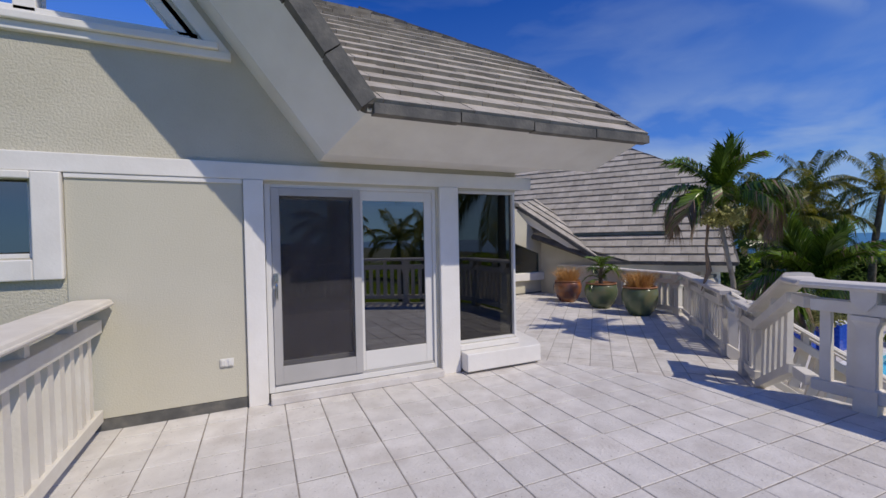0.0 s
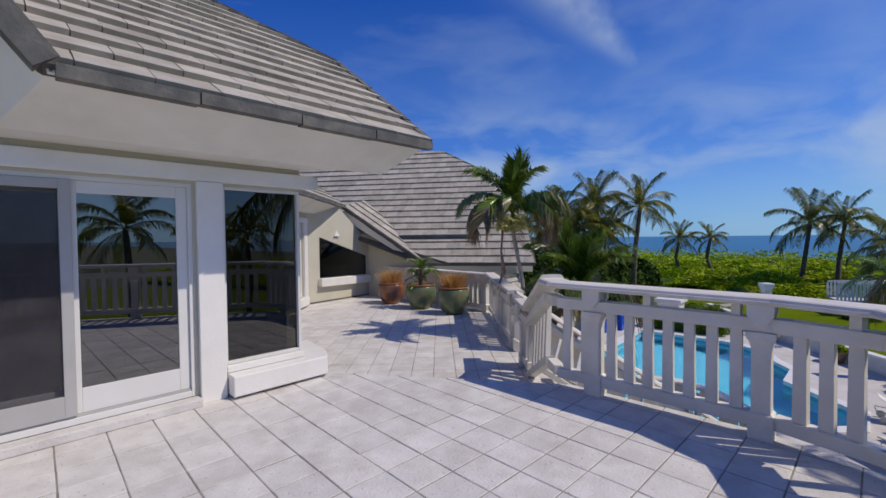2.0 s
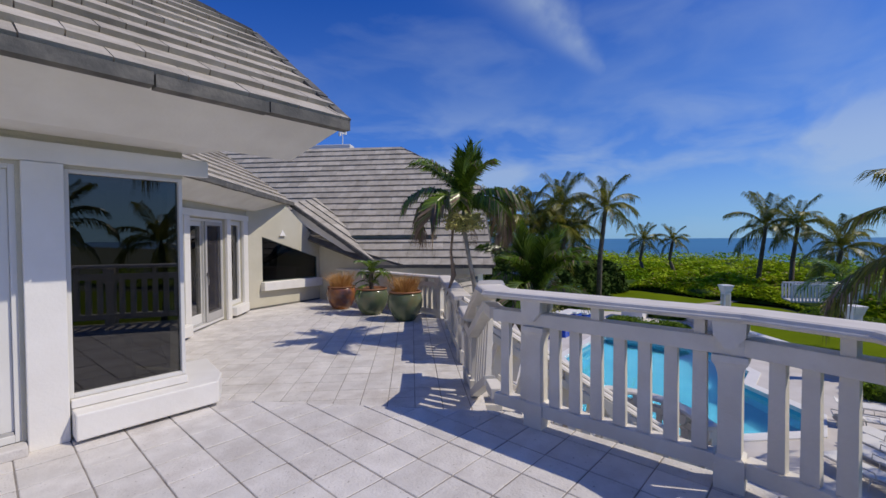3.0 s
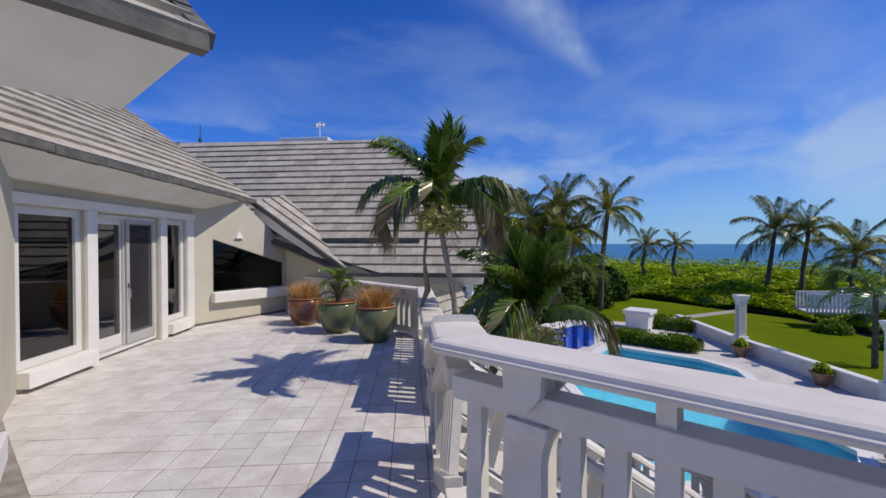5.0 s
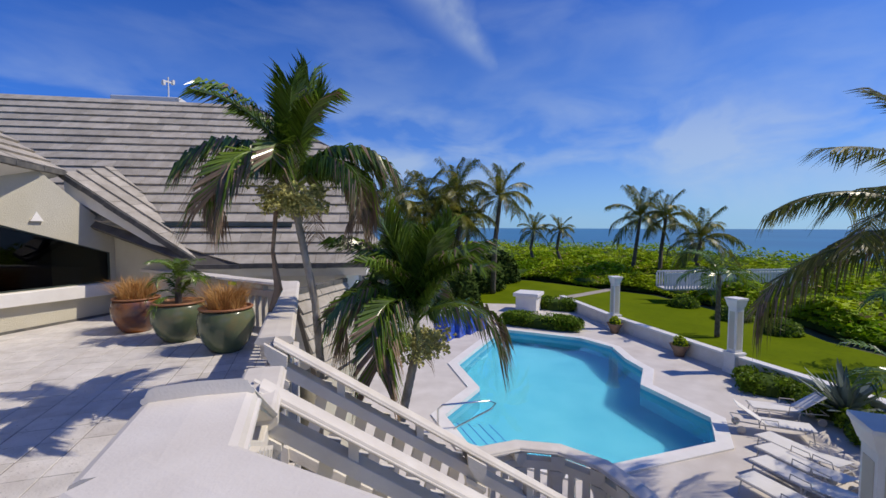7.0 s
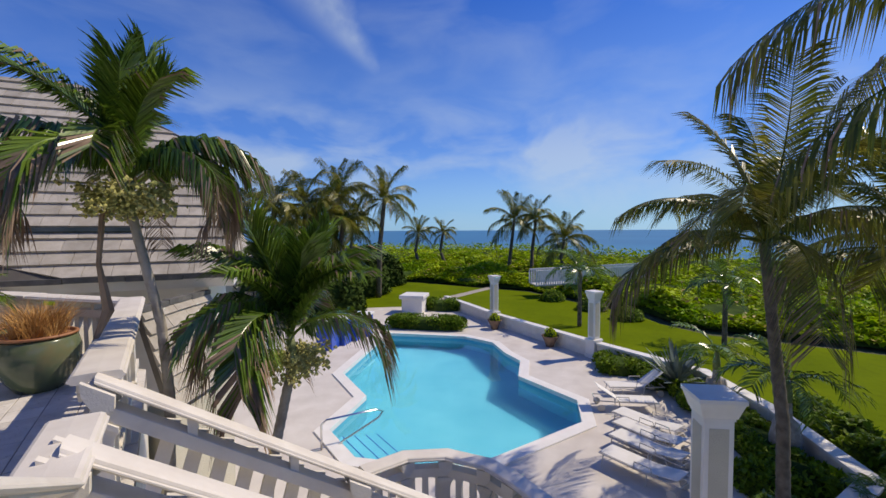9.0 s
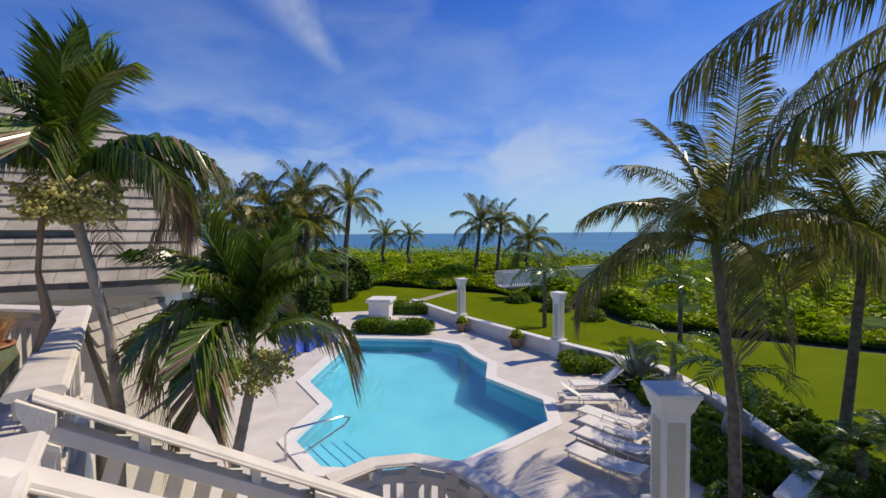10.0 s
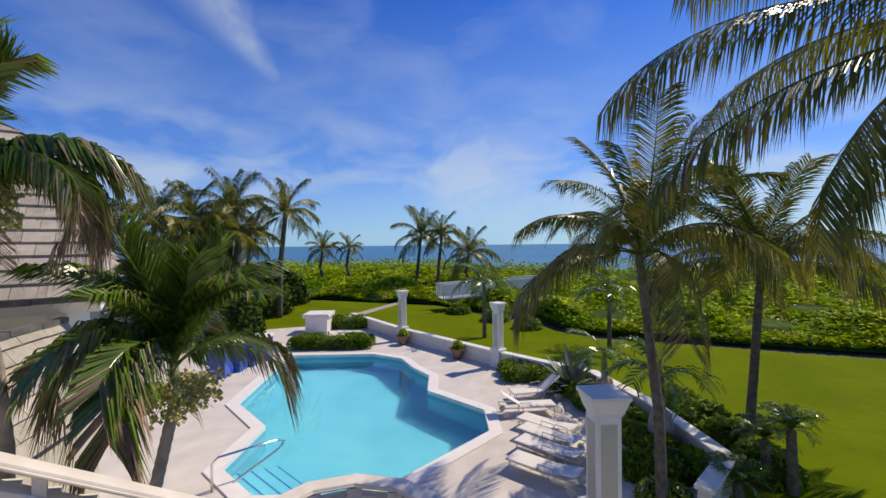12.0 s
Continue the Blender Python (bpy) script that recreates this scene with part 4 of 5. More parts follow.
DECKP = [(2.0, 12.0), (2.0, -8.7), (10.9, -8.48), (12.07, -9.73), (15.45, -9.69), (18.5, -9.07), (21.8, -5.95), (27.5, -1.05), (33.2, 2.9), (31.0, 9.0), (24.0, 12.0)]
DECKP = [site(*p) for p in DECKP]
deck = part("pavement", fill([DECKP, RIM], ZP), None, label="pale pinkish stone pool deck", kind="structure")
deck.data.materials.append(DECK)
LAWNP = [(6, -60), (16, -45), (19.5, -30), (22.7, -22.3), (25.3, -17.1), (27.0, -12.6), (29.5, -10.8), (32.3, -10.1), (36.0, -7.0), (41.5, -3.0), (43.5, 2.0), (46.3, 8.6), (46, 20), (40, 40), (-30, 40), (-30, -60)]
LAWNP = [site(*p) for p in LAWNP]
law = part("lawn", fill([LAWNP, RIM], ZP - 0.03), None, label="bright mown green lawn beyond the pool wall", kind="structure")
law.data.materials.append(LAWN)
gr = MB()
gx = [-200, -60, -30, -5, 9.0, 22.5, 30] + [36 + 3 * i for i in range(20)] + [100, 106, 112, 140, 300, 1200, 4800]
gy = [-4800, -1200, -400, -150, -90, -60, -40, -30, -22, -16, -11, -5.5, 4.5, 12, 20, 30, 45, 70, 120, 300, 1200, 4800]
hg = lambda x, y: (ZP - 0.12 if x < 50 else ZP - 0.12 + 0.5 * math.sin(min(1, (x - 50) / 25) * 3.14) - 5.5 * max(0, min(1, (x - 72) / 34)))
for i in range(len(gx) - 1):
    for j in range(len(gy) - 1):
        if gx[i] == 9.0 and gy[j] == -5.5:
            continue
        q = [(gx[i], gy[j]), (gx[i + 1], gy[j]), (gx[i + 1], gy[j + 1]), (gx[i], gy[j + 1])]
        gr.add([(x, y, hg(x, y)) for x, y in q], [(0, 1, 2, 3)])
part("ground", gr, SAND, label="sandy ground under the planting and the beach", kind="structure")
part("sea", MB().add([(84, -4800, -8.2), (4800, -4800, -8.2), (4800, 4800, -8.2), (84, 4800, -8.2)], [(0, 1, 2, 3)]), SEA, label="calm blue ocean to the horizon", kind="structure")

# low white garden wall with pillars
gwall = thing("garden_wall", "low white garden wall round the pool deck", "garden wall", kind="structure")
LINE = [(33.2, 2.9), (27.5, -1.05), (21.8, -5.95), (18.7, -9.3)]
LINE = [site(*p) for p in LINE[:3]] + [(16.1, -8.15), (13.5, -8.68), (10.63, -8.72), (9.64, -7.65)]
for p, q in zip(LINE, LINE[1:]):
    m, L = frame_to(p, q, ZP)
    part("wall_run", MB().box(-0.1, L + 0.1, -0.11, 0.11, -0.1, 0.53, m), RAILP, gwall)
    part("coping", MB().box(-0.14, L + 0.14, -0.16, 0.16, 0.532, 0.60, m), WHITE, gwall, bevel=0.01)


for x, y in LINE[1:-1]:
    part("corner_block", MB().lathe([(0.115, -0.1), (0.115, 0.53), (0.17, 0.533), (0.17, 0.606), (0.002, 0.608)], 16, (x, y, ZP)), WHITE, gwall)


def pillar(x, y, rz=0.0, slim=1.0):
    p = thing("pillar", "tall white square pillar with a flared cap and stepped base", "pillar", "pillars round the pool deck")
    p.matrix_world = pose(*site(x, y), ZP, 0, 0, rz) @ Matrix.Diagonal((KS * slim, KS * slim, KS, 1))
    for nm, mb, mat, lb in (("base", MB().box(-0.36, 0.36, -0.36, 0.36, 0, 0.75).box(-0.40, 0.40, -0.40, 0.40, 0.75, 0.83).box(-0.4, 0.4, -0.4, 0.4, 0, 0.15), WHITE, ""),
                            ("shaft", MB().box(-0.26, 0.26, -0.26, 0.26, 0.832, 2.55), WHITE, ""),
                            ("cap", MB().box(-0.28, 0.28, -0.28, 0.28, 2.552, 2.60).box(-0.30, 0.30, -0.30, 0.30, 2.60, 2.86, None, 1.3).box(-0.41, 0.41, -0.41, 0.41, 2.86, 2.94), WHITE, "flared white cap")):
        part(nm, mb, mat, p, lb, bevel=0.01)
    for a in range(4):
        k = part("panel", MB().box(-0.17, 0.17, -0.268, -0.262, 0.95, 2.42), STUCCO, p, "recessed cream panel")
        k.matrix_local = pose(0, 0, 0, 0, 0, 90 * a)
    return p


pillar(27.3, -1.1, 40, 0.68)
pillar(21.8, -5.9, 40, 0.68)
pillar(10.1, -6.05, 4, 0.88)


# ---- plants ----
def frond_mesh(name, L, a0, droop, nl, ll, wd, mat, seed, lift=0.35, gravity=0.5, sweep=0.6, dry=0.0):
    """A feather leaf: curved midrib along x with two rows of drooping blades."""
    rng = random.Random(seed)
    pts, p, N = [], Vector((0, 0, 0)), 14
    for i in range(N + 1):
        pts.append(p.copy())
        a = a0 - droop * ((i + 0.5) / N) ** 1.25
        p = p + Vector((math.cos(a), 0, math.sin(a))) * (L / N)
    mb = MB().tube(pts, [max(0.004, 0.012 * L ** 0.5 * (1 - i / N) + 0.003) for i in range(N + 1)], 4)
    brown = []
    for k in range(nl):
        f = 0.12 + 0.88 * (k + rng.random() * 0.6) / nl
        i = min(N - 1, int(f * N))
        b = pts[i].lerp(pts[i + 1], f * N - i)
        tg = (pts[i + 1] - pts[i]).normalized()
        up = Vector((0, 1, 0)).cross(tg) * -1
        ln = ll * (0.45 + 1.1 * f * (1.35 - f) * 1.25) * (0.85 + 0.3 * rng.random())
        for sd in (-1, 1):
            s = Vector((0, sd, 0))
            d = (s * math.cos(sweep + rng.uniform(-.12, .12)) + tg * math.sin(sweep) + up * (lift + rng.uniform(-.15, .15))).normalized()
            mid = b + d * ln * 0.5 + Vector((0, 0, -gravity * ln * 0.12))
            tip = b + d * ln * (0.97 - 0.2 * gravity) + Vector((rng.uniform(-.03, .03), rng.uniform(-.03, .03), -gravity * ln * 0.52))
            w2 = (tg * 0.8 + up * 0.3 * sd).normalized() * wd * 0.5
            mb.add([b - w2 * 0.5, b + w2 * 0.5, mid + w2, mid - w2, tip], [(0, 1, 2, 3), (3, 2, 4)])
            if rng.random() < dry * (f - 0.25) * 1.6:
                brown += [len(mb.f) - 1] + ([len(mb.f) - 2] if f > 0.75 else [])
    me = mb.mesh(name, mat)
    if brown:
        me.materials.append(DRY)
        for i in brown:
            me.polygons[i].material_index = 1
    return me


CACHE = {}
def fronds(kind):
    if kind not in CACHE:
        if kind == "christmas":
            CACHE[kind] = [frond_mesh("frond", L, a, dr, 135, ll, 0.028, LEAFM, 11 + i, lf, gv, sw, dry) for i, (L, a, dr, ll, lf, gv, sw, dry) in enumerate((
                (1.15, 1.45, 0.45, 0.52, 0.30, 0.4, 1.1, 0.0), (1.2, 1.30, 1.1, 0.52, 0.35, 0.8, 0.95, 0.1), (1.3, 1.10, 2.0, 0.52, 0.30, 1.1, 0.85, 0.35),
                (1.3, 0.80, 2.4, 0.50, 0.20, 1.3, 0.80, 0.7), (1.3, 1.05, 3.0, 0.48, 0.15, 1.4, 0.75, 0.9)))]
        elif kind == "coconut":
            CACHE[kind] = [frond_mesh("frond", 3.0, a, dr, 115, 0.72, 0.030, LEAFY, 31 + i, 0.0, gv, 0.75, dry) for i, (a, dr, gv, dry) in enumerate(((1.45, 0.7, 0.5, 0.0), (1.2, 1.2, 0.8, 0.0), (0.95, 1.5, 1.1, 0.05), (0.65, 1.6, 1.4, 0.15), (0.3, 1.5, 1.5, 0.4)))]
        elif kind == "near":
            CACHE[kind] = [frond_mesh("frond", L, a, dr, 125, 0.85, 0.036, LEAFY, 51 + i, -0.25, 1.5, 0.6, 0.1) for i, (a, dr, L) in enumerate(((0.521, 1.349, 4.97), (-0.068, 0.893, 4.66), (-0.4, 1.19, 3.68), (1.1, 1.3, 4.4)))]
        elif kind == "far":
            CACHE[kind] = [frond_mesh("frond", 2.6, a, dr, 52, 0.75, 0.05, LEAFY, 71 + i, 0.05, 1.1, 0.75, 0.05) for i, (a, dr) in enumerate(((1.4, 0.8), (1.1, 1.5), (0.75, 1.8), (0.35, 1.7), (-0.2, 1.2)))]
        elif kind == "small":
            CACHE[kind] = [frond_mesh("frond", 1.5, a, dr, 24, 0.5, 0.05, LEAFM, 91 + i, 0.25, 0.7, 0.7) for i, (a, dr) in enumerate(((1.2, 1.3), (0.8, 1.8), (0.4, 1.6)))]
        elif kind == "dry":
            CACHE[kind] = [frond_mesh("frond", 1.35, a, 1.5, 26, 0.42, 0.022, DRY, 111 + i, -0.2, 1.3, 0.6) for i, a in enumerate((-0.1, -0.5))]
    return CACHE[kind]


def trunk_mesh(path, r0, r1, rings, mat, n=10):
    """A tapered ringed trunk along a bent path."""
    ps = [Vector(p) for p in path]
    fine, rad = [], []
    K = max(len(ps), rings)
    for i in range(K * 2 + 1):
        f = i / (K * 2) * (len(ps) - 1)
        j = min(len(ps) - 2, int(f))
        fine.append(ps[j].lerp(ps[j + 1], f - j))
        rad.append((r0 + (r1 - r0) * i / (K * 2)) * (1.06 if i % 2 else 0.97))
    return MB().tube(fine, rad, n)


def palm(name, label, path, r0, r1, kind, count, group, scale=1.0, seed=0, tmat=None, rings=24, shaft=0.0, az=None, pick=None):
    rng = random.Random(seed)
    p = thing(name, label, "palm tree", group)
    base, top = Vector(path[0]), Vector(path[-1])
    p.location = base
    part("trunk", trunk_mesh([Vector(q) - base for q in path], r0, r1, rings, None), tmat or TRUNK, p, smooth=True)
    rel = top - base
    if shaft:
        part("crownshaft", MB().tube([rel - Vector((0, 0, 0.05)), rel + Vector((0, 0, shaft * 0.5)), rel + Vector((0, 0, shaft))], [r1 * 1.25, r1 * 1.15, r1 * 0.6], 10), GREENSH, p, "smooth green crownshaft", smooth=True)
    fm = fronds(kind)
    for i in range(count):
        k = pick[i] if pick else (i * len(fm)) // count
        ang = az[i] if az else 360 * (i * 0.381966) + rng.uniform(-12, 12)
        o = part("frond", fm[k], None, p)
        sc = scale * rng.uniform(0.88, 1.08) if kind != "near" else 1.0
        rock = (rng.uniform(-12, 12), rng.uniform(-6, 6)) if kind != "near" else (0, 0)
        o.matrix_local = Matrix.Translation(rel + Vector((0, 0, shaft * 0.9))) @ pose(0, 0, 0, *rock, ang) @ Matrix.Diagonal((sc, sc, sc, 1))
    if kind == "christmas":
        for i, fd in enumerate(fronds("dry")[:1]):
            o = part("dead_frond", fd, None, p, "dry hanging brown leaf")
            o.matrix_local = Matrix.Translation(rel + Vector((0, 0, shaft * 0.6))) @ pose(0, 0, 0, 0, 0, (20, 150, 215, 330)[i]) @ Matrix.Diagonal((0.6, 0.6, 0.6, 1))
        f = MB()
        for b in range(110):
            a = rng.uniform(0, 6.28)
            rr = rng.uniform(0.15, 0.47)
            e = Vector((math.cos(a) * rr, math.sin(a) * rr, rng.uniform(-0.12, 0.2)))
            st = Vector((0, 0, 0.05))
            f.tube([rel + st, rel + st + e * 0.6 + Vector((0, 0, 0.06)), rel + st + e], [0.006, 0.004, 0.003], 3)
            for q in range(9):
                c = rel + st + e * rng.uniform(0.55, 1.05) + Vector((rng.gauss(0, 0.03), rng.gauss(0, 0.03), rng.gauss(0, 0.03)))
                r = rng.uniform(0.013, 0.026)
                f.add([c + Vector(v) * r for v in ((1, 0, 0), (-1, 0, 0), (0, 1, 0), (0, -1, 0), (0, 0, 1), (0, 0, -1))], [(0, 2, 4), (2, 1, 4), (1, 3, 4), (3, 0, 4), (2, 0, 5), (1, 2, 5), (3, 1, 5), (0, 3, 5)])
        part("fruit_spray", f, FRUIT, p, "branched bunch of pale green fruit", kind="stuff")
        if top.z > 1:
            q = rel + Vector((-0.17, 0.10, -0.05))
            part("dead_spathe", MB().tube([q + Vector((0.12, -0.07, 0.1)), q, q + Vector((-0.03, 0.02, -0.4)), q + Vector((0.02, 0, -0.8)), q + Vector((-0.12, 0.05, -1.15))], [0.012, 0.025, 0.02, 0.045, 0.008], 6), DRY, p, "long dry brown hanging spathe")
    return p


palm("christmas_palm", "slender ringed palm with arching fronds and fruit beside the stair", [(5.67, 0.29, ZP), (5.71, 0.25, -1.5), (5.73, 0.21, 0.0), (5.69, 0.24, 0.7), (5.55, 0.37, 1.72)], 0.05, 0.037, "christmas", 20, "palms by the stair", seed=3, shaft=0.30, scale=0.90,
     az=[313, 280, 345, 255, 160, 215, 250, 320, 20, 60, 95, 280, 185, 345, 130, 140, 310, 40, 150, 330], pick=[0, 0, 0, 0, 1, 2, 1, 2, 1, 2, 1, 4, 3, 3, 4, 2, 2, 2, 4, 4])
palm("christmas_palm", "slender palm with bushy green fronds in the bed below the stair", [(6.15, -0.35, ZP), (6.27, -0.42, -1.0), (6.50, -0.56, 0.08)], 0.058, 0.05, "christmas", 30, "palms by the stair", seed=9, shaft=0.36, scale=1.0, pick=[0, 1, 0, 1, 2, 1, 0, 1, 2, 1, 3, 1, 0, 1, 4, 1, 2, 0, 1, 2, 0, 1, 2, 0, 1, 3, 0, 1, 1, 0])
palm("coconut_palm", "tall coconut palm with drooping fronds behind the garden wall", [(9.8, -6.97, ZP), (10.05, -7.05, -1.6), (10.6, -7.09, 0.3), (10.74, -7.04, 1.3)], 0.10, 0.075, "coconut", 20, "coconut palms by the lawn", seed=5, tmat=TRUNKD, rings=30, scale=0.96)
palm("coconut_palm", "tall leaning coconut palm on the lawn", [(12.3, -10.4, ZP), (12.5, -10.7, -1.5), (12.8, -11.1, 0.9)], 0.11, 0.085, "coconut", 22, "coconut palms by the lawn", seed=8, tmat=TRUNKD, rings=30)
palm("coconut_palm", "coconut palm with long fronds reaching over the terrace", [(7.9, -10.6, ZP), (7.7, -10.5, -0.5), (7.35, -9.95, 4.2)], 0.2, 0.14, "near", 14, "coconut palms by the lawn", seed=12, tmat=TRUNKD, rings=30, az=[63.3, 64.4, 76.4, 112, 140, 165, 190, 220, 250, 285, 310, 340, 15, 38], pick=[0, 1, 2, 3, 0, 1, 2, 0, 1, 2, 3, 1, 0, 3])
FAR = [(30.1, 17.7, 2.5), (30.5, 15.3, 3.5), (32.7, 14.0, 4.0), (34.9, 12.3, 4.7), (35.5, 8.5, 4.4), (56.3, 11.1, 1.5), (56.8, 7.9, 1.6), (51.0, -1.5, 3.0), (51.4, -3.9, 3.0), (48.8, -6.8, 0.8), (33.0, 11.0, 2.5), (31.5, 12.5, 2.2), (29.5, 13.5, 1.5), (60.0, 22.0, 2.0), (38, 14, 3.2)]
for i, (x, y, z) in enumerate(FAR):
    big = 1.0 if x > 55 else 1.4
    label = "coconut palm in the dune planting towards the sea" if x > 45 else "coconut palm in the far garden grove"
    x, y, z = site3(x, y, z)
    palm("coconut_palm", label, [(x + 0.6 * math.sin(i * 2.1), y + 0.8 * math.cos(i * 1.7), ZP), (x + 0.3 * math.sin(i), y + 0.3, (z + ZP) / 2), (x, y, z - 0.4)], 0.2, 0.13, "far", 17, "far coconut palms", seed=20 + i, tmat=TRUNKD, rings=10, scale=KS * big * (0.95 + 0.1 * math.sin(i * 3)))
for i, (x, y, z) in enumerate(((6.4, -20.0, 1.3), (2.0, -17.0, 2.0), (9.5, -24.0, 1.8), (-3.5, -22.0, 2.0))):
    palm("coconut_palm", "coconut palm on the lawn south of the terrace", [(x, y, ZP), (x + 0.2, y, -1.0), (x, y, z)], 0.16, 0.11, "far", 16, "far coconut palms", seed=50 + i, tmat=TRUNKD, rings=10, scale=0.85)
palm("young_palm", "young feathery palm on the lawn by the garden wall", [(24.12, -5.55, ZP), (24.1, -5.55, -1.9), (24.12, -5.55, -0.55)], 0.11, 0.085, "small", 12, "young palms", seed=41, rings=8, tmat=TRUNKD, scale=1.2)
palm("young_palm", "young feathery palm at the edge of the lawn", [(21.62, -10.99, ZP), (21.62, -10.99, -0.8)], 0.1, 0.08, "small", 12, "young palms", seed=42, rings=8, tmat=TRUNKD, scale=1.2)


def bottle_palm(x, y, h, seed):
    rng = random.Random(seed)
    p = thing("bottle_palm", "bottle palm with swollen grey trunk in the garden bed", "palm tree", "bottle palms")
    p.location = (x, y, ZP)
    p.scale = (0.85, 0.85, 0.85)
    part("trunk", MB().lathe([(0.22, 0), (0.33, 0.25), (0.34, 0.6), (0.26, 1.0), (0.12, h * 0.75), (0.1, h)], 14), TRUNK, p, smooth=True)
    part("crownshaft", MB().lathe([(0.1, h), (0.11, h + 0.2), (0.05, h + 0.6)], 10), GREENSH, p, smooth=True)
    for i in range(7):
        o = part("frond", fronds("small")[(0, 1, 1, 2, 1, 2, 2)[i]], None, p)
        o.matrix_local = Matrix.Translation((0, 0, h + 0.5)) @ pose(0, 0, 0, 0, 0, 51 * i + seed * 20) @ Matrix.Diagonal((1, 1, 1, 1))


bottle_palm(12.1, -8.2, 1.5, 1)
bottle_palm(14.6, -7.9, 1.3, 4)


def leaf_cloud(rng, pts, size, flat=0.4):
    """Small tilted leaves at the given points; two triangles each."""
    n = len(pts)
    a = rng.normal(size=(n, 3))
    a[:, 2] *= flat
    a /= np.linalg.norm(a, axis=1)[:, None]
    b = np.cross(a, rng.normal(size=(n, 3)) * 0.55 + np.array([0, 0, 0.9]))
    b /= np.linalg.norm(b, axis=1)[:, None]
    s = size * rng.uniform(0.6, 1.3, (n, 1))
    v = np.stack([pts - a * s, pts - b * s * 0.45, pts + a * s, pts + b * s * 0.45], 1).reshape(-1, 3)
    f = np.arange(n * 4).reshape(-1, 4)
    return v, f


def leaf_mesh(name, v, f, mat):
    me = bpy.data.meshes.new(name)
    me.from_pydata(v.tolist(), [], f.tolist())
    me.materials.append(mat)
    return me


# sea grape belt between lawn and beach
NPR = np.random.default_rng(4)
EDGEL = [(10, -62), (17.5, -45), (21, -30), (24.0, -22.3), (26.5, -17.1), (28.2, -13.2), (30.0, -11.6), (33.0, -10.8), (37.0, -7.6), (42.5, -3.4), (44.5, 2.0), (47.3, 8.6), (48, 30), (47, 60)]
EDGEL = [site(*p) for p in EDGEL]
ex, ey = np.array([p[0] for p in EDGEL]), np.array([p[1] for p in EDGEL])
def belt(n, y0, y1, depth, grow):
    y = NPR.uniform(y0, y1, n)
    d = depth * NPR.uniform(0, 1, n) ** 1.3
    x = np.interp(y, ey, ex) + d
    h = np.minimum(1.0, 0.35 + d * 0.4) * (0.9 + 0.35 * np.sin(x * 0.9 + y * 0.5) + 0.25 * np.sin(x * 0.35 - y * 1.1)) + np.minimum(grow, d * 0.045)
    z = ZP + h * NPR.uniform(0.72, 1.0, n)
    return np.stack([x, y, z], 1)


pts = np.concatenate([belt(62000, -34, 12, 17, 0.9), belt(38000, -60, 30, 34, 1.5)])
v, f = leaf_cloud(NPR, pts, 0.23)
tagged(new("sea_grape_hedge", leaf_mesh("sea_grape_hedge", v, f, GRAPE)), "dense bright green sea grape thicket along the dune", "hedge", kind="stuff")
pts = belt(1500, -30, 8, 14, 0.9)
pts[:, 2] += 0.08
v, f = leaf_cloud(NPR, pts, 0.17)
tagged(new("sea_grape_yellow", leaf_mesh("sea_grape_yellow", v, f, GRAPE2)), "scattered yellowing sea grape leaves", "hedge", kind="stuff")
# dark sheet below the leaves; its colour stands in for the thicket's inner shade
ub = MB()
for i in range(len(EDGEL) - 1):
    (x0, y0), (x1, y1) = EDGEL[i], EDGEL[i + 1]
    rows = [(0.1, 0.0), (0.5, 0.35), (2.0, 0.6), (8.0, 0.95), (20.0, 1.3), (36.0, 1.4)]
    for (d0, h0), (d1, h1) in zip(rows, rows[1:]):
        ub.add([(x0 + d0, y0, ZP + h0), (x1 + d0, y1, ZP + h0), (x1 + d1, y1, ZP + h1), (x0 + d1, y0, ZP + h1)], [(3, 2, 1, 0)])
tagged(part("thicket_core", ub, LEAFD), "dark sheet standing in for shade inside the sea grape thicket", "hedge", kind="stuff")


def bush(name, label, c, r, n, mat, size, seed, cat="shrub", box=False):
    rg = np.random.default_rng(seed)
    d = rg.normal(size=(n, 3))
    d /= np.linalg.norm(d, axis=1)[:, None]
    if box:
        d = np.sign(d) * np.abs(d) ** 0.45
    d[:, 2] = np.abs(d[:, 2])
    p = d * np.array(r) * rg.uniform(0.82, 1.03, (n, 1))
    v, f = leaf_cloud(rg, p, size, 0.8)
    b = thing(name, label, cat)
    b.location = c
    o = new("leaves", leaf_mesh("leaves", v, f, mat))
    o.parent = b
    tagged(o, kind="stuff")
    # solid core in dark leaf colour, painting the shade deep in the foliage
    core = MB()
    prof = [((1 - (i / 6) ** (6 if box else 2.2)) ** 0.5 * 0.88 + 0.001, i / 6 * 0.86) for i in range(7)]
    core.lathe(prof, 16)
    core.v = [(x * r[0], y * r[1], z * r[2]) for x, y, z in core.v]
    part("twig_core", core, LEAFD, b, "solid dark core standing in for shade between the leaves")
    return b


bush("hedge", "clipped rounded green hedge beside the pool", (*site(25.9, 2.7), ZP), (0.64, 2.0, 0.64), 5200, HEDGE, 0.07, 1, "hedge", True)
bush("hedge", "clipped rounded green hedge behind the pool", (*site(31.5, 2.9), ZP), (0.7, 1.2, 0.7), 1800, HEDGE, 0.08, 2, "hedge", True)
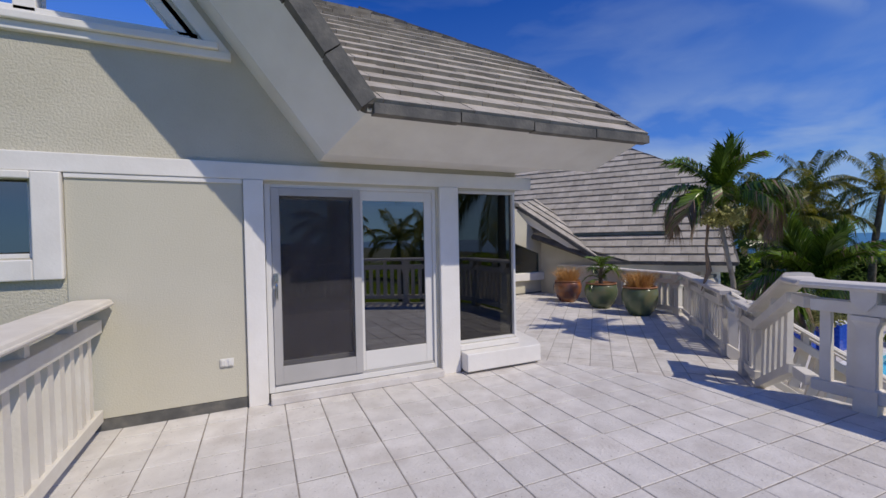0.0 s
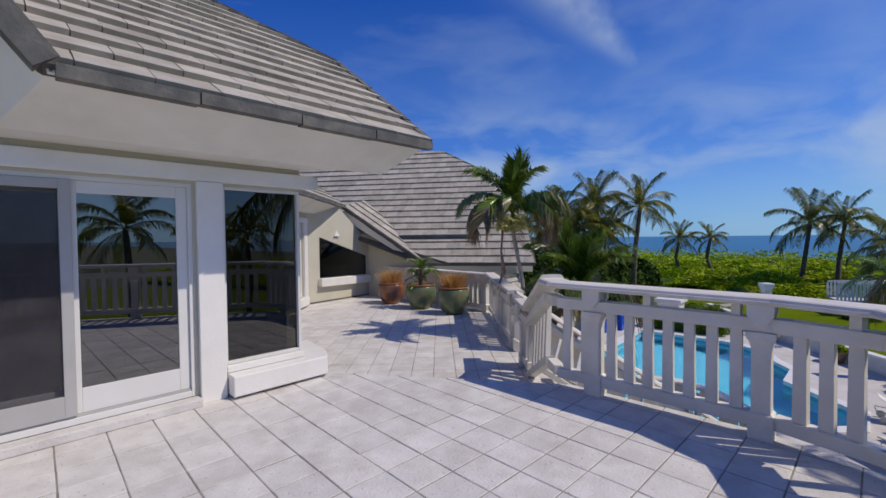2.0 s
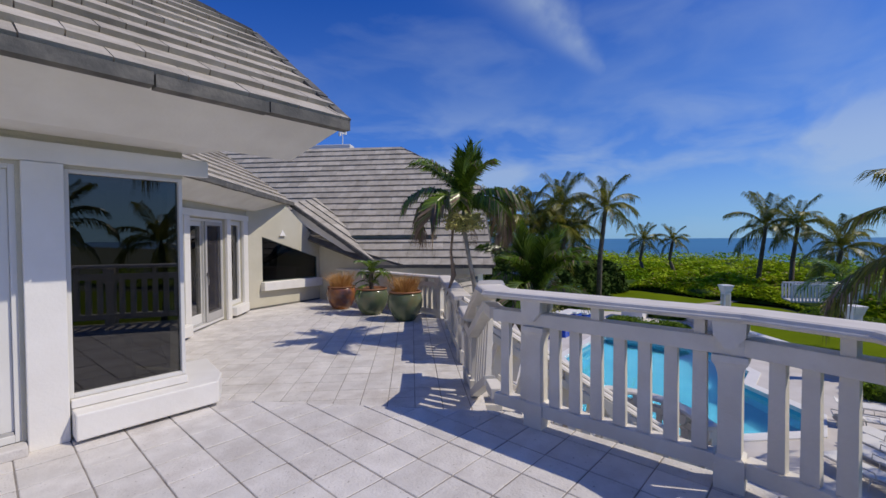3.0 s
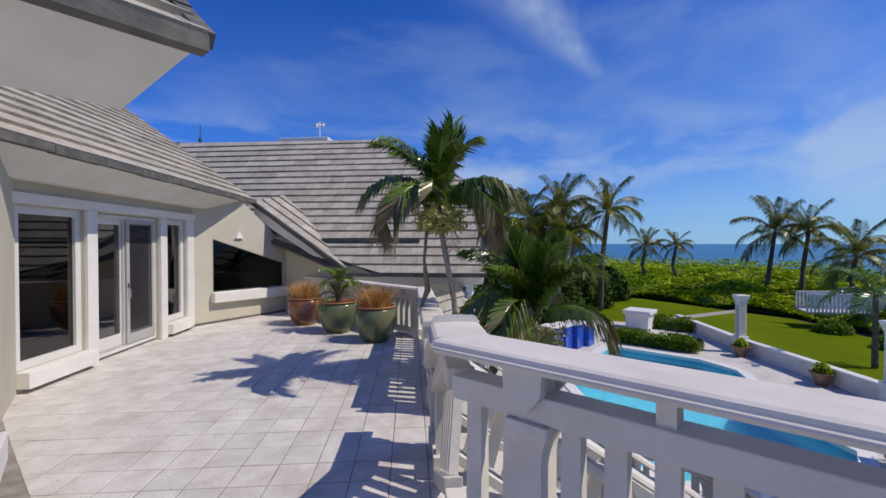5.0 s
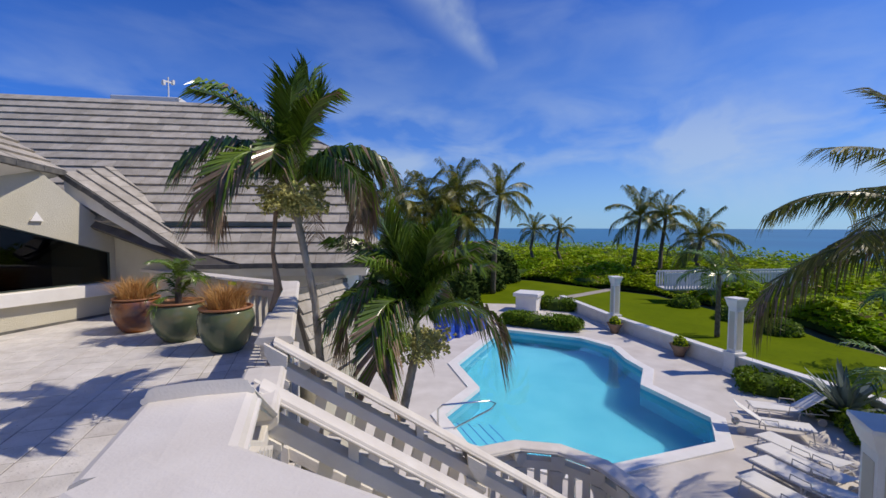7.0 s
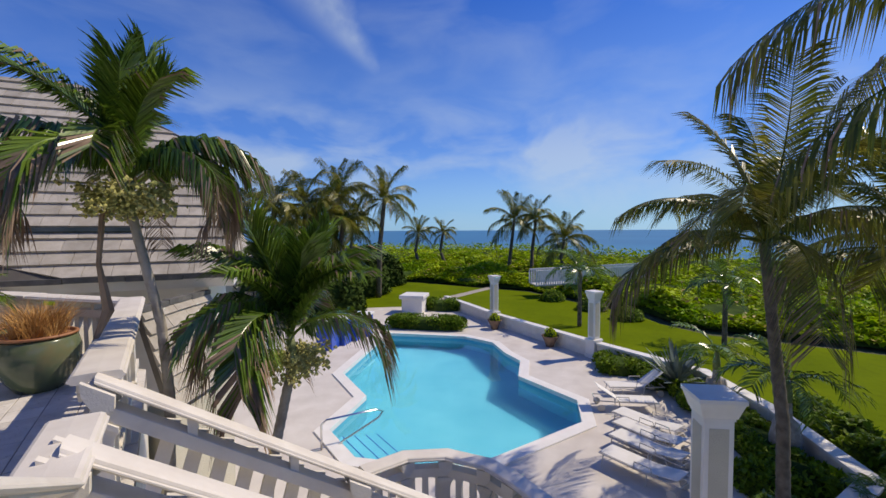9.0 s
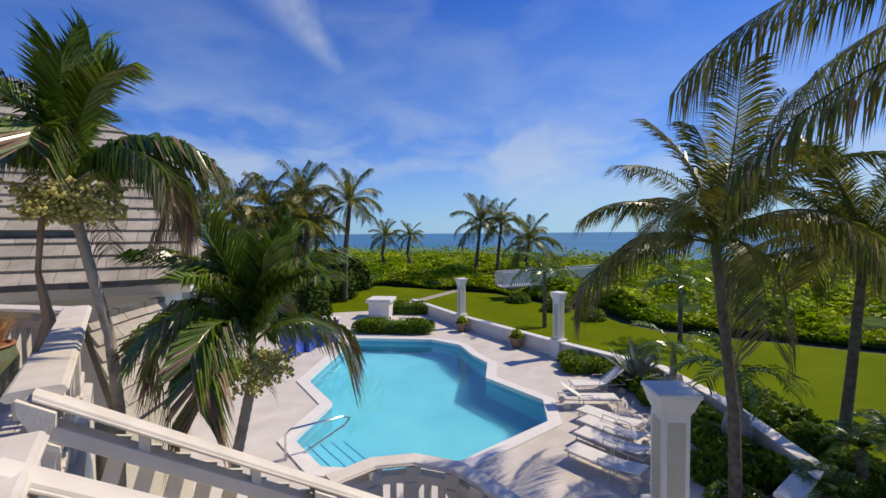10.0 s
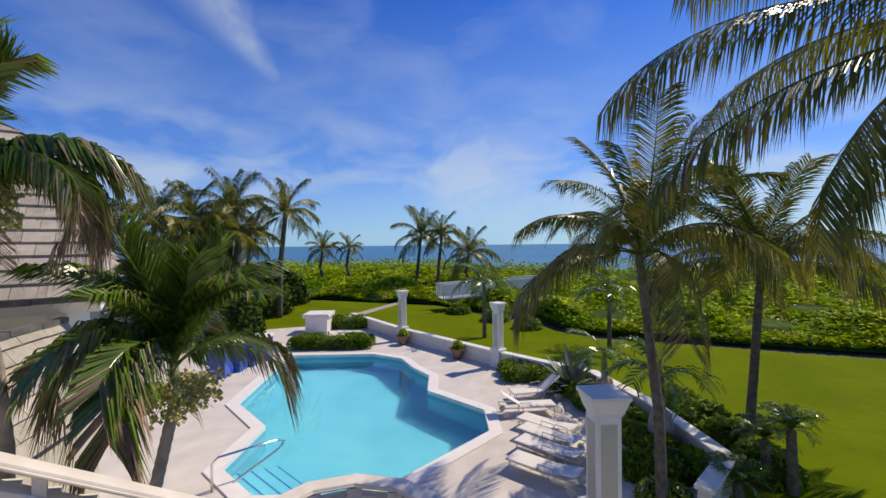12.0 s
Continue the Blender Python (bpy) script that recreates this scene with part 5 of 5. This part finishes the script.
for i, (x, y, rx, ry) in enumerate(((20.2, -6.6, 0.9, 0.9), (18.9, -7.9, 0.9, 0.9), (17.1, -8.4, 0.9, 0.7), (15.6, -8.75, 1.0, 0.6), (14.2, -8.75, 0.9, 0.6), (12.8, -8.75, 0.9, 0.55))):
    bush("hedge", "clipped dark green hedge along the garden wall", (*site(x, y), ZP), (rx * KS, ry * KS, 0.52), 1500, HEDGE, 0.07, 10 + i, "hedge", True)
for i, (x, y, r, mt) in enumerate(((12.6, -8.1, 0.7, HEDGE), (11.4, -7.9, 0.6, LEAFM), (15.0, -9.6, 0.5, GRAPE2), (13.2, -9.9, 0.6, GRAPE), (12.6, -9.6, 0.6, GRAPE), (15.5, -11.4, 0.8, HEDGE), (17.0, -11.5, 0.7, HEDGE), (14.3, -11.2, 0.7, HEDGE), (12.6, -11.0, 0.8, HEDGE), (30.5, -9.2, 1.0, HEDGE), (33.5, -7.5, 1.1, HEDGE), (37.0, -5.0, 1.0, HEDGE))):
    bush("shrub", "loose leafy shrub in the garden bed", (*site(x, y), ZP), (r * KS, r * KS, r * 0.7), 700, mt, 0.09, 30 + i)
for i, (x, y, z, r) in enumerate(((26, 13, -1.5, 3.0), (29, 10, -2.2, 2.2), (32, 12, -1.2, 2.6), (38, 12, -2.0, 3.0), (44, 12, -2.4, 2.6), (25, 17, -1, 3.5))):
    bush("garden_tree", "dense dark green garden trees behind the pool", (*site(x, y), ZP), (r * KS, r * KS, (z + 4.11 + r * 0.6) * KS), 3000, LEAFD, 0.2, 60 + i, "tree")

ag = thing("agave", "large blue-grey agave rosette by the garden wall", "agave")
ag.location = (15.7, -7.3, ZP)
rng = random.Random(6)
for i in range(34):
    el, az = radians(rng.uniform(12, 80)), radians(i * 137.5)
    L = rng.uniform(1.0, 1.35)
    d = Vector((math.cos(el) * math.cos(az), math.cos(el) * math.sin(az), math.sin(el)))
    s = Vector((-math.sin(az), math.cos(az), 0))
    up = s.cross(d) * -1
    o = Vector((0, 0, 0.3))
    a = [o + d * 0.05 - s * 0.06, o + d * 0.05 + s * 0.06, o + d * L * 0.5 + s * 0.085 + up * 0.03, o + d * L * 0.5 - s * 0.085 + up * 0.03, o + d * L, o + d * 0.05 - up * 0.05, o + d * L * 0.5 - up * 0.02]
    part("leaf", MB().add(a, [(0, 1, 6, 5), (0, 5, 6, 3), (5, 1, 2, 6), (3, 6, 4), (6, 2, 4), (2, 3, 4)]), AGAVE, ag)
    if i == 33:
        part("stem", MB().lathe([(0.2, 0.0), (0.16, 0.4)], 8), TRUNK, ag)


def sago(x, y, h, seed):
    p = thing("sago_palm", "small spiky palm in the garden bed", "palm tree", "small garden palms")
    p.location = (x, y, ZP)
    part("trunk", trunk_mesh([(0, 0, 0), (0.05, 0, h)], 0.10, 0.08, 8, None), TRUNKD, p)
    for i in range(19):
        o = part("frond", fronds("small")[(0, 0, 1)[i % 3]], None, p)
        o.matrix_local = Matrix.Translation((0.05, 0, h)) @ pose(0, 0, 0, 0, 0, i * 137.5 + seed) @ Matrix.Diagonal((0.40, 0.42, 0.42, 1))


sago(10.3, -9.75, 1.2, 3)
sago(10.75, -9.6, 0.8, 30)
sago(10.15, -8.6, 0.3, 60)


# ---- glazed pots on the lower terrace ----
def pot(x, y, h, r, mat, label, seed):
    p = thing("planter", label, "planter", "glazed pots on the terrace")
    p.location = (x, y, ZF)
    part("bowl", MB().lathe([(r * 0.55, 0), (r * 0.78, h * 0.2), (r * 0.97, h * 0.5), (r * 1.0, h * 0.72), (r * 0.93, h * 0.9), (r * 0.86, h * 0.95), (r * 0.78, h * 0.9)], 28), mat, p, smooth=True)
    part("rim", MB().lathe([(r * 0.87, h * 0.945), (r * 0.94, h * 0.965), (r * 0.94, h * 0.99), (r * 0.90, h), (r * 0.85, h), (r * 0.83, h * 0.93)], 28), RUST, p, "rusty brown rim", smooth=True)
    part("soil", MB().lathe([(r * 0.85, h * 0.86), (r * 0.84, h * 0.9), (0.01, h * 0.92)], 20), SOIL, p)
    return p


def grass(x, y, z, n, hgt, mat, label, seed):
    rg = random.Random(seed)
    mb = MB()
    for i in range(n):
        a, r = rg.uniform(0, 6.28), rg.uniform(0, 0.27)
        b = Vector((math.cos(a) * r, math.sin(a) * r, 0))
        lean = Vector((math.cos(a) * rg.uniform(0, 0.25) + rg.gauss(0, .10), math.sin(a) * rg.uniform(0, 0.25) + rg.gauss(0, .10), 0))
        hh = hgt * rg.uniform(0.5, 1.1)
        s = Vector((math.sin(a * 3), math.cos(a * 3), 0)) * 0.0035
        m1, tp = b + lean * 0.5 + Vector((0, 0, hh * 0.6)), b + lean * 1.3 + Vector((0, 0, hh))
        mb.add([b - s, b + s, m1 + s, m1 - s, tp], [(0, 1, 2, 3), (3, 2, 4)])
    o = part("dry_grass", mb, mat, label=label)
    o.location = (x, y, z)
    return tagged(o, category="plant")


pot(6.52, 5.35, 0.62, 0.40, POTB, "round pot with dark blue and rust glaze", 1)
pot(6.50, 4.05, 0.66, 0.42, POTG, "round pot with olive green glaze", 2)
pot(6.48, 2.82, 0.68, 0.41, POTG, "round pot with pale green glaze", 3)
grass(6.52, 5.35, ZF + 0.56, 760, 0.45, STRAW, "dry orange grass growing in the blue pot", 1)
grass(6.48, 2.82, ZF + 0.62, 800, 0.45, STRAW, "dry orange grass growing in the green pot", 2)
cy = thing("potted_palm", "small green fan palm growing in the middle pot", "plant")
cy.location = (6.50, 4.05, ZF + 0.58)
part("stem", MB().tube([(0, 0, 0), (0.0, 0.02, 0.3), (0.03, 0, 0.5)], [0.06, 0.05, 0.04], 7), TRUNKD, cy)
for i in range(20):
    o = part("frond", fronds("small")[(0, 0, 1, 0, 1, 2)[i % 6]], None, cy)
    o.matrix_local = Matrix.Translation((0.02, 0, 0.42 if i < 13 else 0.12)) @ pose(0, 0, 0, 0, 0, i * 137.5) @ Matrix.Diagonal((0.34, 0.4, 0.4, 1))

# ---- pool side things ----
rail = thing("pool_handrail", "bent stainless steel handrail at the pool steps", "handrail")
part("tube", MB().tube([(*site(12.25, 2.15), ZP), (*site(12.25, 2.15), ZP + 0.55), (*site(12.33, 2.05), ZP + 0.64), (*site(13.15, 1.0), ZP + 0.66), (*site(13.28, 0.85), ZP + 0.58), (*site(13.2, 0.95), ZP + 0.45), (*site(12.6, 1.7), ZP + 0.1), (*site(12.5, 1.85), ZP)], 0.025, 8), CHROME, rail, smooth=True)


def lounger(m, seed):
    l = thing("sun_lounger", "white sling sun lounger with metal frame and small wheels", "sun lounger", "sun loungers by the pool")
    l.matrix_world = m
    fr = MB()
    for sy in (-0.3, 0.3):
        fr.tube([(0, sy, 0.32), (1.15, sy, 0.32), (1.9, sy, 0.34)], 0.018, 6)
    for x in (0.0, 0.6, 1.15, 1.9):
        fr.tube([(x, -0.3, 0.32), (x, 0.3, 0.32)], 0.014, 6)
    part("frame", fr, METALW, l)
    for x in (0.12, 1.2):
        for sy in (-0.3, 0.3):
            part("leg", MB().tube([(x, sy, 0.31), (x - 0.05, sy, 0.0)], 0.016, 6), METALW, l)
    for sy in (-0.32, 0.32):
        part("wheel", MB().tube([(1.75, sy - 0.015, 0.11), (1.75, sy + 0.015, 0.11)], 0.11, 14), METALW, l)
    part("sling", MB().box(0.02, 1.22, -0.28, 0.28, 0.33, 0.345), FABRIC, l, "white woven sling")
    back = MB()
    back.prism([(1.2, -0.28, 0.345), (1.2, 0.28, 0.345), (1.85, 0.28, 0.345 + seed), (1.85, -0.28, 0.345 + seed)], (0, 0, 0.015))
    part("backrest", back, FABRIC, l, "white woven backrest")
    for sy in (-0.34, 0.34):
        part("armrest", MB().tube([(0.9, sy, 0.32), (0.92, sy, 0.5), (1.3, sy, 0.5), (1.35, sy, 0.33)], 0.014, 6), METALW, l)


for x, y, a in ((11.5, -4.62, -131), (12.3, -4.95, -134), (12.95, -5.15, -136), (13.55, -5.25, -134)):
    lounger(pose(x, y, ZP, 0, 0, a) @ Matrix.Scale(0.82, 4), 0.10)
lounger(pose(14.35, -6.35, ZP, 0, 0, 95) @ Matrix.Scale(0.82, 4), 0.42)
lounger(pose(15.3, -5.3, ZP, 0, 0, -80) @ Matrix.Scale(0.82, 4), 0.5)


def urn(x, y, seed):
    p = thing("terracotta_pot", "low terracotta pot by the garden wall", "planter")
    p.location = (x, y, ZP)
    part("bowl", MB().lathe([(0.16, 0), (0.22, 0.2), (0.33, 0.42), (0.36, 0.46), (0.30, 0.44)], 16), TERRA, p, smooth=True)
    bush("shrub", "small leafy plant in the terracotta pot", (x, y, ZP + 0.42), (0.26, 0.26, 0.35), 160, GRAPE, 0.07, seed)


urn(*site(23.2, -4.1), 71)
urn(*site(26.3, -1.2), 72)
# blue tiled fountain blocks and low white walls at the pool head
for x, y, h in ((18.2, 4.95, 1.25), (18.95, 4.75, 1.25), (19.7, 4.55, 1.25), (20.5, 4.35, 1.1)):
    fb = thing("fountain_block", "blue tiled fountain block with white top at the pool head", "fountain", "fountain blocks")
    fb.location = (x, y, ZP)
    fb.scale = (KS, KS, KS)
    part("block", MB().box(-0.4, 0.4, -0.4, 0.4, 0, h), BLUET, fb, bevel=0.01)
    part("top", MB().box(-0.46, 0.46, -0.46, 0.46, h + 0.002, h + 0.12), WHITE, fb, bevel=0.02)
pd = thing("planter_pedestal", "white plastered pedestal with stepped top behind the pool", "pedestal")
pd.location = (*site(30.3, 4.6), ZP)
pd.scale = (KS, KS, KS)
part("body", MB().box(-0.7, 0.7, -0.7, 0.7, 0, 1.0), WHITE, pd, bevel=0.02)
part("top", MB().box(-0.85, 0.85, -0.85, 0.85, 1.002, 1.25), WHITE, pd, bevel=0.04)
# distant pavilion roof and boardwalk
tur = thing("pavilion", "far garden pavilion with a pointed tile roof", "pavilion")
tur.location = (*site(24.5, 14.5), ZP)
tur.scale = (KS, KS, KS)
part("roof", MB().lathe([(1.9, 4.2), (1.1, 5.0), (0.1, 6.6)], 8), ROOFS, tur)
part("walls", MB().lathe([(1.5, 0), (1.5, 4.2)], 8), STUCCO, tur)
bw = thing("boardwalk", "white railed boardwalk through the thicket to the beach", "boardwalk")
m, L = frame_to((33.3, -3.4), (35.9, -11.6), -2.45)
sh = Matrix.Identity(4)
sh[2][0] = 0.035
m = m @ sh
part("deck_boards", MB().box(0, L, -0.8, 0.8, 0, 0.08, m), BOARDS, bw)
for sy in (-0.8, 0.8):
    part("handrail", MB().box(0, L, sy - 0.06, sy + 0.06, 1.0, 1.1, m), WHITE, bw)
    pk = MB().box(-0.05, 0.05, -0.02, 0.02, 0.08, 1.0).mesh("picket", WHITE)
    for i in range(int(L / 0.17)):
        part("picket", pk, None, bw).matrix_world = m @ Matrix.Translation((i * 0.17, sy, 0))
part("path", MB().prism([(*site(x, y), ZP - 0.026) for x, y in ((32, 6.0), (47, -0.5), (47, -1.4), (32, 4.9))], (0, 0, 0.01)), STONE, label="narrow pale garden path across the lawn", kind="structure")


# ---- floor tiles ----
def pave(floor, poly, origin, ang, z, near, count, t=0.012, size=0.313):
    """Square stone tiles with open joints; the nearest are pieces of their own."""
    ca, sa = math.cos(radians(ang)), math.sin(radians(ang))
    loc = [((x - origin[0]) * ca + (y - origin[1]) * sa, -(x - origin[0]) * sa + (y - origin[1]) * ca) for x, y in poly]
    u0, u1 = min(p[0] for p in loc), max(p[0] for p in loc)
    v0, v1 = min(p[1] for p in loc), max(p[1] for p in loc)
    M = Matrix.Translation((origin[0], origin[1], z)) @ Matrix.Rotation(radians(ang), 4, "Z")
    rg = random.Random(2)
    items = []
    for i in range(math.floor(u0 / size), math.ceil(u1 / size)):
        for j in range(math.floor(v0 / size), math.ceil(v1 / size)):
            g = 0.0045
            q = clip(loc, [(i * size + g, j * size + g), ((i + 1) * size - g, j * size + g), ((i + 1) * size - g, (j + 1) * size - g), (i * size + g, (j + 1) * size - g)])
            if len(q) > 2:
                c = M @ Vector(((i + .5) * size, (j + .5) * size, 0))
                items.append(((c.x - near[0]) ** 2 + (c.y - near[1]) ** 2, i, j, q))
    items.sort(key=lambda a: a[0])
    rest, cache = MB(), {}
    for k, (_, i, j, q) in enumerate(items):
        o = (i * size, j * size)
        pts = [(a - o[0], b - o[1]) for a, b in q]
        n = len(pts)
        cx, cy = sum(p[0] for p in pts) / n, sum(p[1] for p in pts) / n
        ins = [(a + (cx - a) * 0.025, b + (cy - b) * 0.025) for a, b in pts]
        vs = [(a, b, -t + 0.002) for a, b in pts] + [(a, b, -0.003) for a, b in pts] + [(a, b, 0.0) for a, b in ins]
        fs = [tuple(range(2 * n, 3 * n))] + [(a, (a + 1) % n, (a + 1) % n + n, a + n) for a in range(n)] + [(a + n, (a + 1) % n + n, (a + 1) % n + 2 * n, a + 2 * n) for a in range(n)]
        mt = M @ pose(o[0], o[1], rg.uniform(-0.0015, 0.0015), rg.uniform(-0.25, 0.25), rg.uniform(-0.25, 0.25), rg.uniform(-0.3, 0.3))
        if k < count:
            key = tuple((round(a, 3), round(b, 3)) for a, b in pts)
            if key not in cache:
                cache[key] = MB().add(vs, fs).mesh("tile", TILE)
            part("tile", cache[key], None, floor).matrix_world = mt
        else:
            rest.add([mt @ Vector(p) for p in vs], fs)
    if rest.v:
        part("tiles", rest, TILES, floor, kind="stuff")


pave(terr, UP, (-0.165, -1.865), -1.5, 0.0, (0.3, -2.0), 300)
pave(stp, STEP, (1.22, 0.02), math.degrees(math.atan2(-2.07, 1.40)), -0.18, (2, -1), 60)
pave(lowf, LOW[1:], (2.53, 4.81), 45, ZF, (3.8, 1.0), 300)
